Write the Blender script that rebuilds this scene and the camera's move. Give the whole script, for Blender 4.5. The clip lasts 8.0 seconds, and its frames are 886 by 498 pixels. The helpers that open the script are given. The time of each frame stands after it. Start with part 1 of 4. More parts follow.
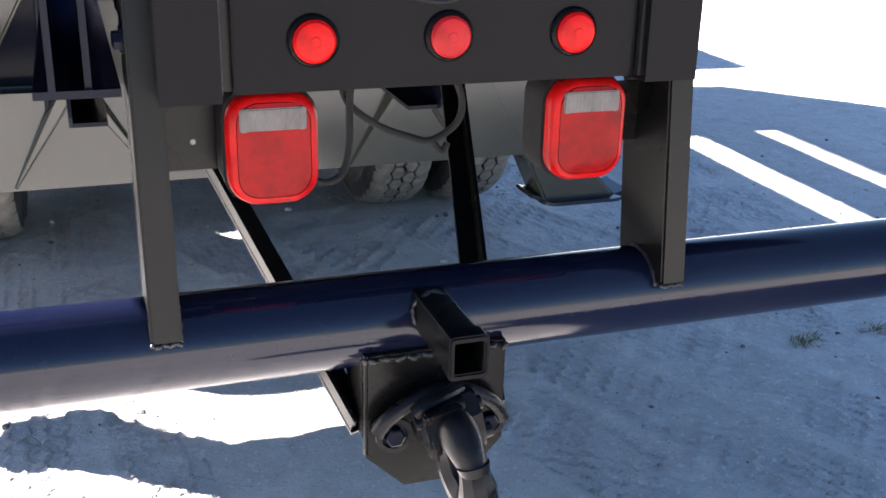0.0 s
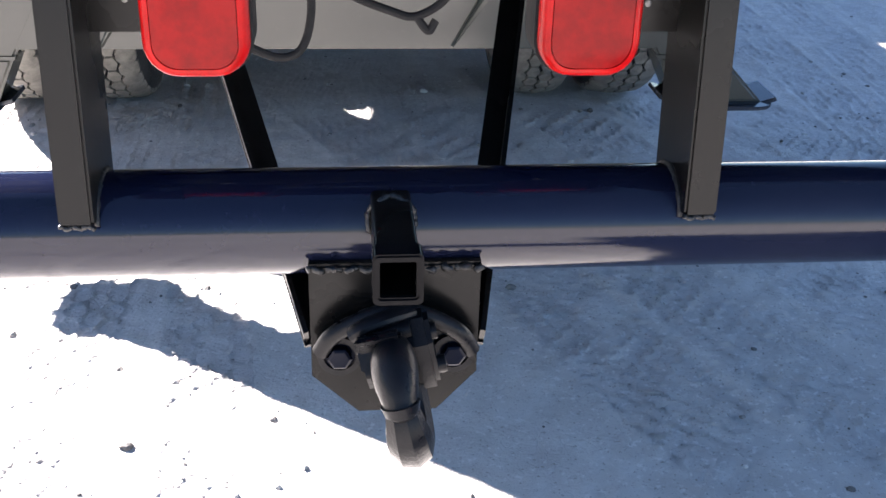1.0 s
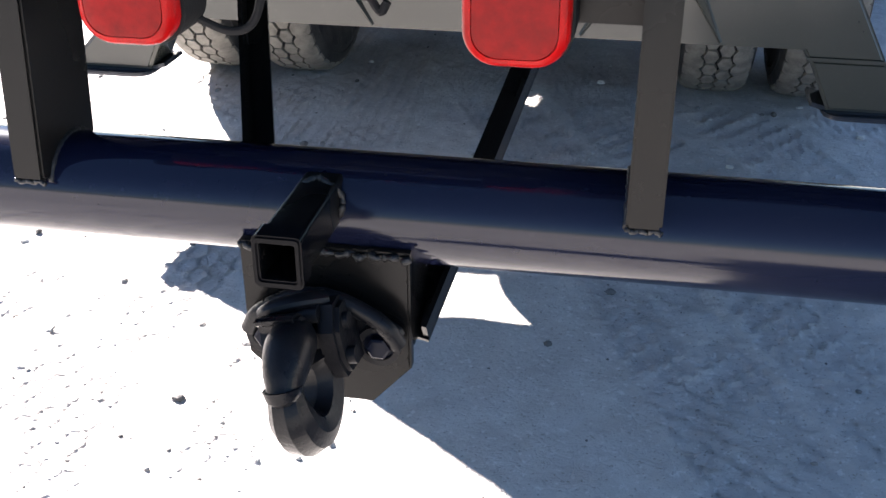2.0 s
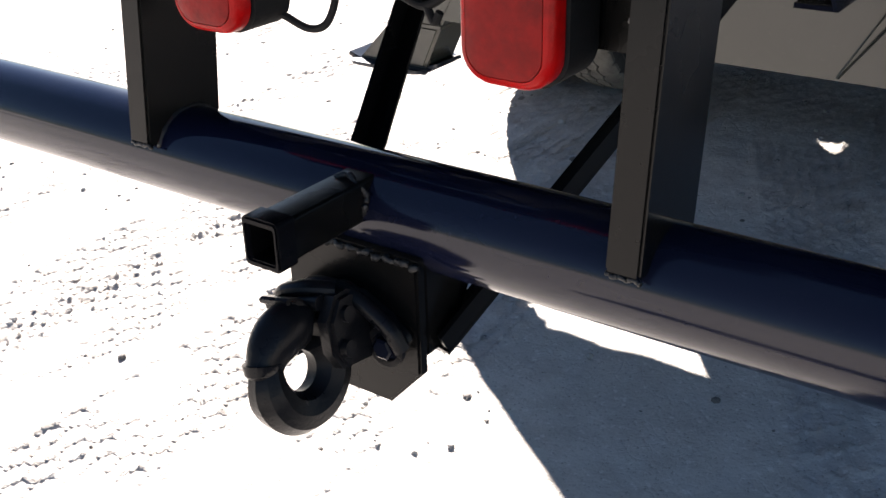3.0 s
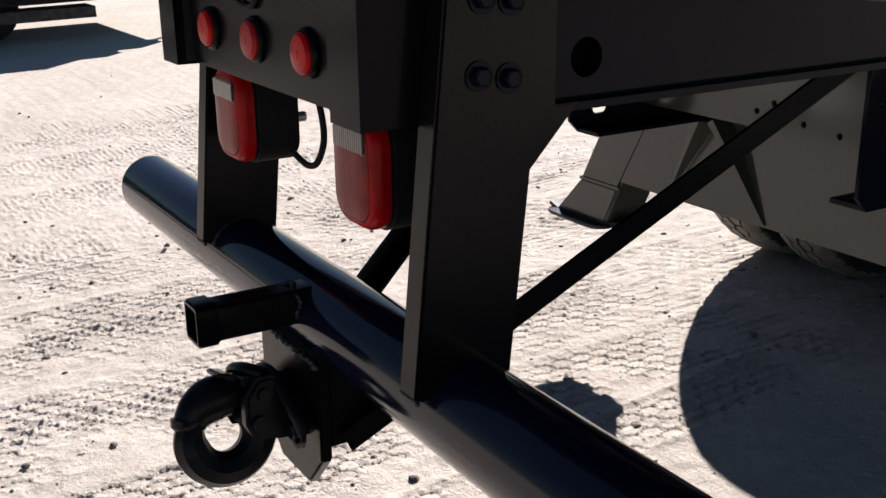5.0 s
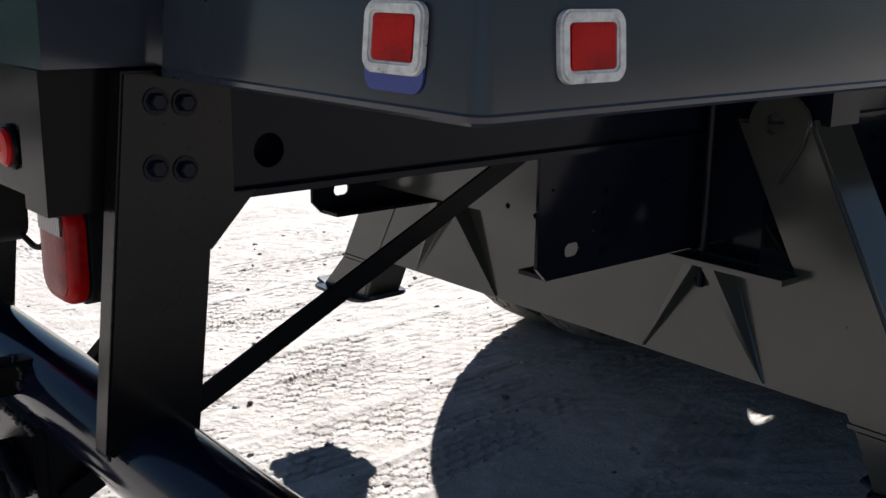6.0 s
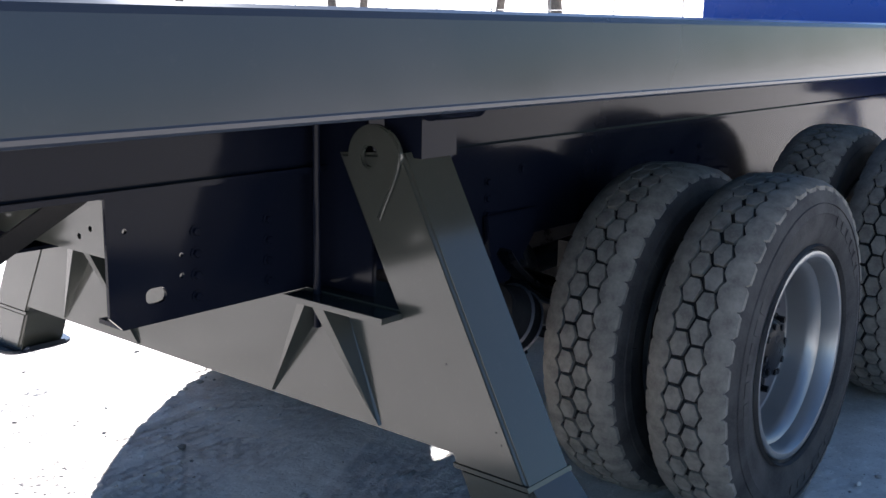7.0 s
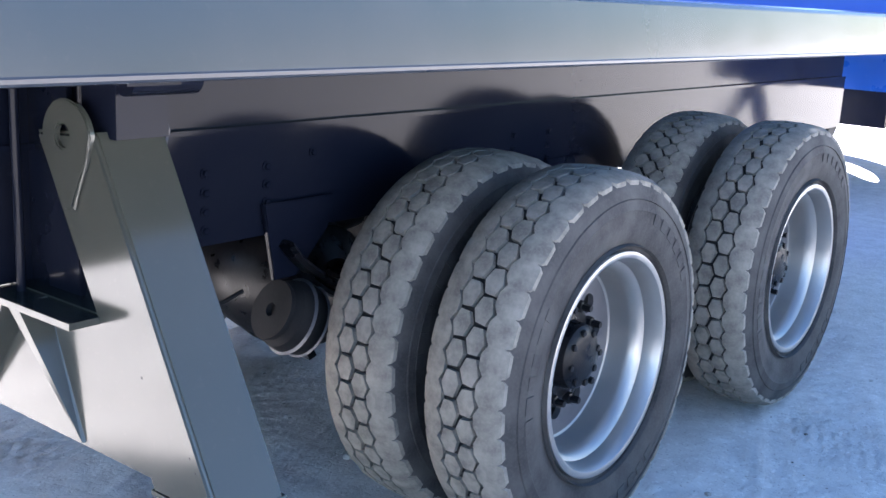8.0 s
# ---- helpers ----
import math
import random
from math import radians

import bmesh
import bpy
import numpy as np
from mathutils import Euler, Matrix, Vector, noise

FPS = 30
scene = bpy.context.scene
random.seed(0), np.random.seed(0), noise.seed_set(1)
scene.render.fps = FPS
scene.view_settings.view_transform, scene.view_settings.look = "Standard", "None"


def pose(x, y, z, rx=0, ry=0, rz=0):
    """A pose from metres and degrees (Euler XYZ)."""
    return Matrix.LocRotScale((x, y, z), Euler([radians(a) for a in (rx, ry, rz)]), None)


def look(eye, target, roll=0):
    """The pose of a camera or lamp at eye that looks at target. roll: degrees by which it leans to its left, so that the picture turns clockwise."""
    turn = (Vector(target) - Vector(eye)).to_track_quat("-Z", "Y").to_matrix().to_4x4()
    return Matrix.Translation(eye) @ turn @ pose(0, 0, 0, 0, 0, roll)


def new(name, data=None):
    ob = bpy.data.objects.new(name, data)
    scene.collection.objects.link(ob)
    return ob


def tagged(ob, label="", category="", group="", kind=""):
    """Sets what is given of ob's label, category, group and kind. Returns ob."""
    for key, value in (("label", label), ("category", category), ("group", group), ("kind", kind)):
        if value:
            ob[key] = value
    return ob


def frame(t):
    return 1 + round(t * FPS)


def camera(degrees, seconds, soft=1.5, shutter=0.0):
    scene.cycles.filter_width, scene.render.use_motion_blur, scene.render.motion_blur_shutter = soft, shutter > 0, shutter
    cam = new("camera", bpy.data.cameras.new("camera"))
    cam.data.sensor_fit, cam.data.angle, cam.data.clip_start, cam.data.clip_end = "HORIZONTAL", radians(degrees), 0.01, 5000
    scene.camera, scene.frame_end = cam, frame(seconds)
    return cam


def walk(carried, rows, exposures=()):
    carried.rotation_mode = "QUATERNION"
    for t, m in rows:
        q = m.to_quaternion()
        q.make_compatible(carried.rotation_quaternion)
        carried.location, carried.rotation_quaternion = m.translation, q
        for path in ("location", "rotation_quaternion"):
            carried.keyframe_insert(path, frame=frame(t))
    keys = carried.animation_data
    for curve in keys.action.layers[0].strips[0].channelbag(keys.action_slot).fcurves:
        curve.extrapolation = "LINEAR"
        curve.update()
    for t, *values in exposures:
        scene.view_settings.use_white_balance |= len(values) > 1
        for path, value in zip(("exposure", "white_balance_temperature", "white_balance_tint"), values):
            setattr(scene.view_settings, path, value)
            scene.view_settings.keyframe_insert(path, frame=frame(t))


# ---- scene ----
cam = camera(45.1, 8.0)
PATH = [
    (0, (-0.014, 0.29, 1.557), (0.604, 2.038, 0.809), 1.8),
    (0.5, (0.187, 0.384, 1.529), (0.587, 2.136, 0.651), 2.4),
    (1, (0.435, 0.458, 1.48), (0.624, 2.208, 0.531), 1.8),
    (1.2, (0.561, 0.474, 1.482), (0.646, 2.216, 0.504), 0.7),
    (2.3, (1.071, 0.607, 1.451), (0.504, 2.265, 0.487), -1.3),
    (2.5, (1.183, 0.669, 1.446), (0.439, 2.256, 0.482), -2.4),
    (3, (1.442, 0.757, 1.44), (0.39, 2.184, 0.514), -2.6),
    (3.5, (1.631, 0.871, 1.415), (0.367, 2.14, 0.524), -2.3),
    (4, (1.787, 1.021, 1.429), (0.357, 2.108, 0.551), -2.7),
    (4.2, (1.858, 1.069, 1.429), (0.361, 2.102, 0.599), -2.2),
    (5.3, (2.244, 1.154, 1.505), (0.607, 2.13, 0.899), -1.6),
    (5.5, (2.308, 1.161, 1.513), (0.7, 2.197, 0.931), -1.6),
    (6, (2.464, 1.21, 1.537), (0.986, 2.456, 1.025), -0.3),
    (6.5, (2.624, 1.405, 1.542), (1.261, 2.792, 1.071), 0.3),
    (7, (2.716, 1.652, 1.527), (1.475, 3.152, 1.07), 0.2),
    (7.5, (2.816, 1.918, 1.504), (1.643, 3.469, 1.037), 0.9),
    (8, (2.919, 2.209, 1.511), (1.729, 3.738, 1.011), 2.0),
]
EXPOSURES = [(0.0, 3.6, 5950, 13), (1.2, 3.75, 5950, 14), (2.5, 3.1, 6100, 12), (3.1, 2.4, 6350, 12), (3.5, 1.38, 6650, 15), (3.9, 1.15, 6500, 15), (5.5, 1.10, 6300, 13), (6.0, 1.35, 5900, 10), (6.5, 2.2, 5800, 10), (7.0, 3.05, 5650, 11), (7.5, 3.9, 5550, 12), (8.0, 4.65, 5550, 13)]
walk(cam, [(t, look(eye, target, roll)) for t, eye, target, roll in PATH], EXPOSURES)

# ---- world, sun ----
SUN_FROM = Vector((-1.33, 1.37, 1.0)).normalized()
world = bpy.data.worlds.new("sky")
world.use_nodes = True
scene.world = world
wn = world.node_tree
sky = wn.nodes.new("ShaderNodeTexSky")
sky.sky_type = "NISHITA"
sky.sun_disc = False
sky.sun_elevation = math.asin(SUN_FROM.z)
sky.sun_rotation = math.atan2(SUN_FROM.x, SUN_FROM.y)
sky.air_density, sky.dust_density, sky.ozone_density = 1.0, 0.2, 3.0
wn.links.new(sky.outputs[0], wn.nodes["Background"].inputs[0])
wn.nodes["Background"].inputs[1].default_value = 0.024
sun_data = bpy.data.lights.new("sun", "SUN")
sun_data.energy, sun_data.angle, sun_data.color = 5.0, radians(0.53), (1.0, 0.93, 0.84)
sun_lamp = new("sun", sun_data)
sun_lamp.matrix_world = look(SUN_FROM * 30, (0, 0, 0))


# ---- materials ----
class Mat:
    """A node material with a few short helpers."""

    def __init__(self, name, color=(0.5, 0.5, 0.5), rough=0.5, metal=0.0, coat=0.0):
        self.m = bpy.data.materials.new(name)
        self.m.use_nodes = True
        self.t = self.m.node_tree
        self.b = self.t.nodes["Principled BSDF"]
        self.b.inputs["Base Color"].default_value = (*color, 1)
        self.b.inputs["Roughness"].default_value = rough
        self.b.inputs["Metallic"].default_value = metal
        self.b.inputs["Coat Weight"].default_value = coat
        self.b.inputs["Coat Roughness"].default_value = 0.08

    def node(self, kind, **values):
        n = self.t.nodes.new(kind)
        for k, v in values.items():
            n.inputs[k].default_value = v
        return n

    def link(self, a, b):
        self.t.links.new(a, b)

    def coords(self):
        return self.t.nodes.new("ShaderNodeTexCoord").outputs["Object"]

    def noise(self, scale, detail=4.0, rough=0.55, vec=None, stretch=None):
        n = self.node("ShaderNodeTexNoise", Scale=scale, Detail=detail, Roughness=rough)
        v = vec if vec is not None else self.coords()
        if stretch:
            mp = self.node("ShaderNodeMapping", Scale=stretch)
            self.link(v, mp.inputs[0])
            v = mp.outputs[0]
        self.link(v, n.inputs["Vector"])
        return n.outputs["Fac"]

    def ramp(self, fac, stops):
        r = self.t.nodes.new("ShaderNodeValToRGB")
        e = r.color_ramp.elements
        while len(e) < len(stops):
            e.new(0.5)
        for el, (p, c) in zip(e, stops):
            el.position = p
            el.color = (*c, 1) if isinstance(c, tuple) else (c, c, c, 1)
        self.link(fac, r.inputs[0])
        return r.outputs[0]

    def mix(self, fac, a, b, mode="MIX"):
        n = self.t.nodes.new("ShaderNodeMix")
        n.data_type, n.blend_type = "RGBA", mode
        for sock, v in ((n.inputs[0], fac), (n.inputs[6], a), (n.inputs[7], b)):
            if isinstance(v, (int, float)):
                sock.default_value = v
            elif isinstance(v, tuple):
                sock.default_value = (*v, 1)
            else:
                self.link(v, sock)
        return n.outputs[2]

    def color(self, sock):
        self.link(sock, self.b.inputs["Base Color"])

    def rough(self, sock):
        self.link(sock, self.b.inputs["Roughness"])

    def bump(self, fac, strength=0.3, dist=0.002):
        n = self.node("ShaderNodeBump", Strength=strength, Distance=dist)
        self.link(fac, n.inputs["Height"])
        self.link(n.outputs[0], self.b.inputs["Normal"])


def paint(name, color, rough=0.2, dust=(0.3, 0.27, 0.23), amount=0.12, wave=0.03, coat=0.0, shine=0.5):
    """Gloss enamel on steel: orange peel, thin uneven dust, a few chips."""
    k = Mat(name, color, rough, 0.0, coat)
    k.b.inputs["Specular IOR Level"].default_value = shine
    big, fine = k.noise(2.5, 5), k.noise(60, 4)
    film = k.ramp(big, [(0.42, 0.0), (0.75, amount)])
    speck = k.ramp(fine, [(0.62, 0.0), (0.75, amount * 0.8)])
    tone = k.mix(film, color, dust)
    tone = k.mix(speck, tone, dust)
    k.color(tone)
    k.rough(k.ramp(big, [(0.3, rough * 0.8), (0.8, rough * 1.7)]))
    k.bump(k.noise(9, 2), wave, 0.01)
    return k.m


M_black = paint("black enamel", (0.004, 0.004, 0.005), 0.16, amount=0.008, shine=0.07)
M_pipe = paint("dusty black enamel", (0.0040, 0.0055, 0.0170), 0.10, amount=0.012, shine=0.34)
M_blackflat = paint("satin black paint", (0.0045, 0.0042, 0.0040), 0.22, amount=0.008, shine=0.17)
M_chassis = paint("chassis black", (0.0055, 0.0070, 0.0140), 0.10, amount=0.008, shine=0.085)
M_grey = paint("grey deck enamel", (0.026, 0.0300, 0.0395), 0.12, amount=0.015, wave=0.012, shine=0.40)
M_greybelly = paint("grey stabilizer enamel", (0.040, 0.042, 0.036), 0.13, amount=0.022, wave=0.008, shine=0.50, coat=0.02)
M_blue = paint("blue enamel", (0.012, 0.075, 0.42), 0.25, amount=0.06)
M_bluetape = paint("blue masked paint", (0.03, 0.05, 0.25), 0.4, amount=0.1)
M_green = paint("green machine paint", (0.01, 0.21, 0.10), 0.4, amount=0.2)


def weld_material():
    k = Mat("rough weld", (0.02, 0.02, 0.021), 0.5)
    n = k.noise(180, 3)
    k.color(k.ramp(n, [(0.4, (0.004, 0.004, 0.0045)), (0.75, (0.014, 0.0125, 0.0115))]))
    k.bump(n, 0.8, 0.003)
    return k.m


M_weld = weld_material()


def cast_material():
    k = Mat("oiled cast iron", (0.012, 0.012, 0.014), 0.3)
    k.b.inputs["Specular IOR Level"].default_value = 0.15
    n, f = k.noise(14, 5), k.noise(140, 3)
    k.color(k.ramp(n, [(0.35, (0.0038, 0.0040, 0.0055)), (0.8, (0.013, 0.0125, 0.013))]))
    k.rough(k.ramp(n, [(0.3, 0.22), (0.7, 0.44)]))
    k.bump(f, 0.35, 0.002)
    return k.m


M_cast = cast_material()


def rubber(name, low, high, scale=9):
    k = Mat(name, low, 0.75)
    k.b.inputs["Specular IOR Level"].default_value = 0.22
    a, b = k.noise(scale, 6), k.noise(120, 3)
    dusty = k.ramp(a, [(0.35, low), (0.72, high)])
    k.color(k.mix(k.ramp(b, [(0.45, 0.0), (0.8, 0.5)]), dusty, high))
    k.bump(b, 0.35, 0.002)
    return k.m


M_tread = rubber("dusty tread rubber", (0.105, 0.099, 0.088), (0.205, 0.192, 0.170), 22)
M_tyre = rubber("sidewall rubber", (0.018, 0.018, 0.020), (0.060, 0.058, 0.057), 7)
M_hose = rubber("black cable rubber", (0.006, 0.006, 0.007), (0.016, 0.0155, 0.015))
M_bellow = rubber("air spring rubber", (0.0035, 0.0037, 0.0050), (0.012, 0.0115, 0.012))


def steel(name, color, rough, metal, relief=0.06):
    k = Mat(name, color, rough, metal)
    n, s = k.noise(5, 3), k.noise(12, 2)
    k.color(k.mix(k.ramp(n, [(0.5, 0.0), (0.85, 0.18)]), color, tuple(c * 0.55 for c in color)))
    k.rough(k.ramp(s, [(0.3, rough * 0.85), (0.75, rough * 1.3)]))
    if relief:
        k.bump(s, relief, 0.002)
    return k.m


M_rim = steel("silver wheel paint", (0.28, 0.279, 0.278), 0.36, 0.75, 0.0)
M_disc = steel("dark wheel disc", (0.10, 0.10, 0.11), 0.45, 0.5)
M_zinc = steel("dull zinc", (0.42, 0.41, 0.40), 0.4, 0.8)
M_dull = steel("worn bare steel", (0.25, 0.24, 0.23), 0.5, 0.7)


def lens_red(name, color, cell):
    k = Mat(name, color, 0.28)
    k.b.inputs["Specular IOR Level"].default_value = 0.13
    n = k.noise(16, 5, 0.65)
    k.color(k.mix(k.ramp(n, [(0.46, 0.0), (0.66, 0.75)]), color, tuple(c * 0.45 for c in color)))
    w = k.node("ShaderNodeTexVoronoi", Scale=cell)
    k.link(k.coords(), w.inputs["Vector"])
    k.bump(w.outputs["Distance"], 0.12, 0.002)
    return k.m


M_lens = lens_red("red tail lens", (0.22, 0.0028, 0.0028), 120)
M_rimlens = lens_red("red reflex border", (0.36, 0.0035, 0.0035), 260)
M_marker = lens_red("red marker lens", (0.46, 0.005, 0.004), 160)
M_faded = lens_red("faded marker lens", (0.36, 0.014, 0.015), 160)


def clear_lens():
    k = Mat("clear reverse lens", (0.3, 0.28, 0.27), 0.15)
    n = k.noise(34, 4, 0.6, stretch=(1.0, 1.0, 0.35))
    k.color(k.ramp(n, [(0.35, (0.03, 0.025, 0.025)), (0.62, (0.07, 0.062, 0.060)), (0.74, (0.17, 0.16, 0.155))]))
    w = k.node("ShaderNodeTexWave", Scale=45.0, Distortion=0.2)
    k.link(k.coords(), w.inputs["Vector"])
    k.bump(w.outputs["Fac"], 0.25, 0.001)
    return k.m


M_clear = clear_lens()


def white_frame():
    k = Mat("chipped white frame", (0.75, 0.74, 0.71), 0.4)
    n = k.noise(45, 5, 0.7)
    k.color(k.ramp(n, [(0.32, (0.05, 0.05, 0.055)), (0.39, (0.50, 0.48, 0.45)), (0.6, (0.74, 0.72, 0.67))]))
    return k.m


M_white = white_frame()


def sand():
    k = Mat("pale packed sand", (0.42, 0.38, 0.34), 0.95)
    a, b, c = k.noise(0.7, 6), k.noise(11, 6, 0.65), k.noise(95, 4, 0.7)
    tone = k.ramp(a, [(0.3, (0.49, 0.445, 0.405)), (0.7, (0.63, 0.58, 0.535))])
    tone = k.mix(k.ramp(b, [(0.35, 0.55), (0.6, 0.0)]), tone, (0.40, 0.35, 0.31))
    tone = k.mix(k.ramp(c, [(0.30, 0.65), (0.42, 0.0)]), tone, (0.17, 0.145, 0.125))
    g = k.noise(52, 3, 0.6)
    tone = k.mix(k.ramp(g, [(0.58, 0.0), (0.68, 0.55)]), tone, (0.72, 0.67, 0.63))
    v = k.node("ShaderNodeTexVoronoi", Scale=38.0)
    k.link(k.coords(), v.inputs["Vector"])
    tone = k.mix(k.ramp(v.outputs["Distance"], [(0.06, 0.5), (0.13, 0.0)]), tone, (0.14, 0.12, 0.11))
    k.color(tone)
    e = k.node("ShaderNodeTexVoronoi", Scale=24.0)
    e.feature = "DISTANCE_TO_EDGE"
    warp = k.mix(0.045, k.coords(), k.node("ShaderNodeTexNoise", Scale=30.0).outputs["Color"], "ADD")
    k.link(warp, e.inputs["Vector"])
    crack = k.ramp(e.outputs["Distance"], [(0.0, 0.0), (0.10, 1.0)])
    where = k.ramp(k.noise(3.2, 4, 0.6), [(0.48, 0.0), (0.66, 0.30)])
    relief = k.mix(where, k.mix(0.28, b, c), crack, "MULTIPLY")
    k.bump(relief, 0.9, 0.014)
    return k.m


M_sand = sand()


def plain(name, low, high, scale, rough=0.85):
    k = Mat(name, low, rough)
    n = k.noise(scale, 5)
    k.color(k.ramp(n, [(0.3, low), (0.7, high)]))
    k.bump(n, 0.3, 0.01)
    return k.m


def pebble_material():
    k = Mat("mixed pebbles", (0.2, 0.18, 0.16), 0.85)
    r = k.t.nodes.new("ShaderNodeNewGeometry").outputs["Random Per Island"]
    k.color(k.ramp(r, [(0.0, (0.09, 0.08, 0.075)), (0.55, (0.24, 0.215, 0.195)), (1.0, (0.58, 0.54, 0.50))]))
    k.bump(k.noise(160, 3), 0.5, 0.003)
    return k.m


M_stone = pebble_material()
M_grass = plain("dry grass", (0.12, 0.12, 0.05), (0.30, 0.26, 0.12), 12)
M_bark = plain("grey bark", (0.05, 0.042, 0.036), (0.13, 0.11, 0.095), 14)
M_leaf = plain("dull foliage", (0.035, 0.05, 0.018), (0.09, 0.10, 0.035), 6)
M_wall = plain("whitewashed wall", (0.62, 0.58, 0.55), (0.74, 0.70, 0.67), 3)
M_wire = steel("fence steel", (0.25, 0.24, 0.23), 0.5, 0.6)

# ---- mesh helpers ----


def finish(bm, name, material, sharp=32, bevel=0.0, seg=2):
    if bevel > 0:
        edges = [e for e in bm.edges if len(e.link_faces) == 2 and e.calc_face_angle(0) > 0.5]
        bmesh.ops.bevel(bm, geom=edges, offset=bevel, segments=seg, affect="EDGES", clamp_overlap=True)
    bmesh.ops.recalc_face_normals(bm, faces=bm.faces)
    me = bpy.data.meshes.new(name)
    bm.to_mesh(me)
    bm.free()
    me.polygons.foreach_set("use_smooth", [True] * len(me.polygons))
    me.set_sharp_from_angle(angle=radians(sharp))
    me.materials.append(material)
    return me


def part(name, bm, material, parent, label="", bevel=0.0, m=None, sharp=32, seg=2):
    """Links a bmesh (or a ready mesh) as one object under a thing or a part."""
    me = bm if isinstance(bm, bpy.types.Mesh) else finish(bm, name, material, sharp, bevel, seg)
    ob = new(name, me)
    ob.parent = parent
    if m is not None:
        ob.matrix_basis = m
    return tagged(ob, label)


def thing(name, label, category, group="", kind="", at=None):
    ob = new(name)
    ob.empty_display_size = 0.2
    if at is not None:
        ob.matrix_basis = at
    return tagged(ob, label, category, group, kind)


def box(x0, x1, y0, y1, z0, z1, bm=None):
    bm = bm or bmesh.new()
    v = [bm.verts.new((x, y, z)) for x in (x0, x1) for y in (y0, y1) for z in (z0, z1)]
    for f in ((0, 1, 3, 2), (4, 6, 7, 5), (0, 4, 5, 1), (2, 3, 7, 6), (0, 2, 6, 4), (1, 5, 7, 3)):
        bm.faces.new([v[i] for i in f])
    return bm


def put(axis, u, v, w):
    """A point from in-plane u, v and w along the axis."""
    return {"x": (w, u, v), "y": (u, w, v), "z": (u, v, w)}[axis]


def prism(poly, axis, a, b, holes=(), bm=None):
    """A plate: the outline poly (with holes) drawn square to axis, from a to b along it."""
    bm = bm or bmesh.new()
    rings = [[bm.verts.new(put(axis, u, v, a)) for u, v in ring] for ring in (poly, *holes)]
    edges = [bm.edges.new((r[i], r[(i + 1) % len(r)])) for r in rings for i in range(len(r))]
    if holes:
        faces = [f for f in bmesh.ops.triangle_fill(bm, use_beauty=True, use_dissolve=False, edges=edges)["geom"] if isinstance(f, bmesh.types.BMFace)]
    else:
        faces = [bm.faces.new(rings[0])]
    made = bmesh.ops.extrude_face_region(bm, geom=faces)["geom"]
    shift = Vector(put(axis, 0, 0, b - a))
    for g in made:
        if isinstance(g, bmesh.types.BMVert):
            g.co += shift
    return bm


def circle(cu, cv, r, n=20, rv=None):
    rv = rv or r
    return [(cu + r * math.cos(2 * math.pi * i / n), cv + rv * math.sin(2 * math.pi * i / n)) for i in range(n)]


def slot_ring(cu, cv, hu, hv, r, n=4):
    """A rounded rectangle about (cu, cv) with half sizes hu, hv."""
    out = []
    for su, sv, a0 in ((1, 1, 0), (-1, 1, 90), (-1, -1, 180), (1, -1, 270)):
        for i in range(n + 1):
            a = radians(a0 + 90 * i / n)
            out.append((cu + su * (hu - r) + r * math.cos(a), cv + sv * (hv - r) + r * math.sin(a)))
    return out


def lathe(profile, seg=48, bm=None, closed=False):
    """Turns (along, radius) pairs round the x axis."""
    bm = bm or bmesh.new()
    rings = []
    for k in range(seg):
        a = 2 * math.pi * k / seg
        rings.append([bm.verts.new((x, r * math.cos(a), r * math.sin(a))) for x, r in profile])
    n = len(profile)
    for k in range(seg):
        p, q = rings[k], rings[(k + 1) % seg]
        for i in range(n if closed else n - 1):
            j = (i + 1) % n
            bm.faces.new((p[i], p[j], q[j], q[i]))
    if not closed:
        for i in (0, n - 1):
            if profile[i][1] > 1e-5:
                try:
                    bm.faces.new([r[i] for r in rings])
                except ValueError:
                    pass
    bmesh.ops.remove_doubles(bm, verts=bm.verts, dist=1e-6)
    return bm


def sweep(points, radii, seg=12, bm=None, flat=1.0, side=Vector((1, 0, 0))):
    """A tube along points; the section is flat times as wide along side as it is high."""
    bm = bm or bmesh.new()
    pts = [Vector(p) for p in points]
    if not hasattr(radii, "__len__"):
        radii = [radii] * len(pts)
    rings = []
    up = None
    for i, p in enumerate(pts):
        d = (pts[min(i + 1, len(pts) - 1)] - pts[max(i - 1, 0)]).normalized()
        if up is None:
            up = side if abs(d.dot(side)) < 0.95 else Vector((0, 0, 1))
        up = (up - d * up.dot(d)).normalized()
        w = d.cross(up)
        rings.append([bm.verts.new(p + radii[i] * (flat * math.cos(a) * up + math.sin(a) * w)) for a in [2 * math.pi * k / seg for k in range(seg)]])
    for a, b in zip(rings, rings[1:]):
        for k in range(seg):
            bm.faces.new((a[k], a[(k + 1) % seg], b[(k + 1) % seg], b[k]))
    bm.faces.new(rings[0][::-1])
    bm.faces.new(rings[-1])
    return bm


def smooth_path(points, n=8):
    """A rounded path through the points."""
    p = [Vector(q) for q in points]
    p = [2 * p[0] - p[1]] + p + [2 * p[-1] - p[-2]]
    out = []
    for i in range(1, len(p) - 2):
        for k in range(n):
            t = k / n
            a, b, c, d = p[i - 1], p[i], p[i + 1], p[i + 2]
            out.append(0.5 * ((2 * b) + (c - a) * t + (2 * a - 5 * b + 4 * c - d) * t * t + (3 * b - a - 3 * c + d) * t ** 3))
    return out + [p[-2]]


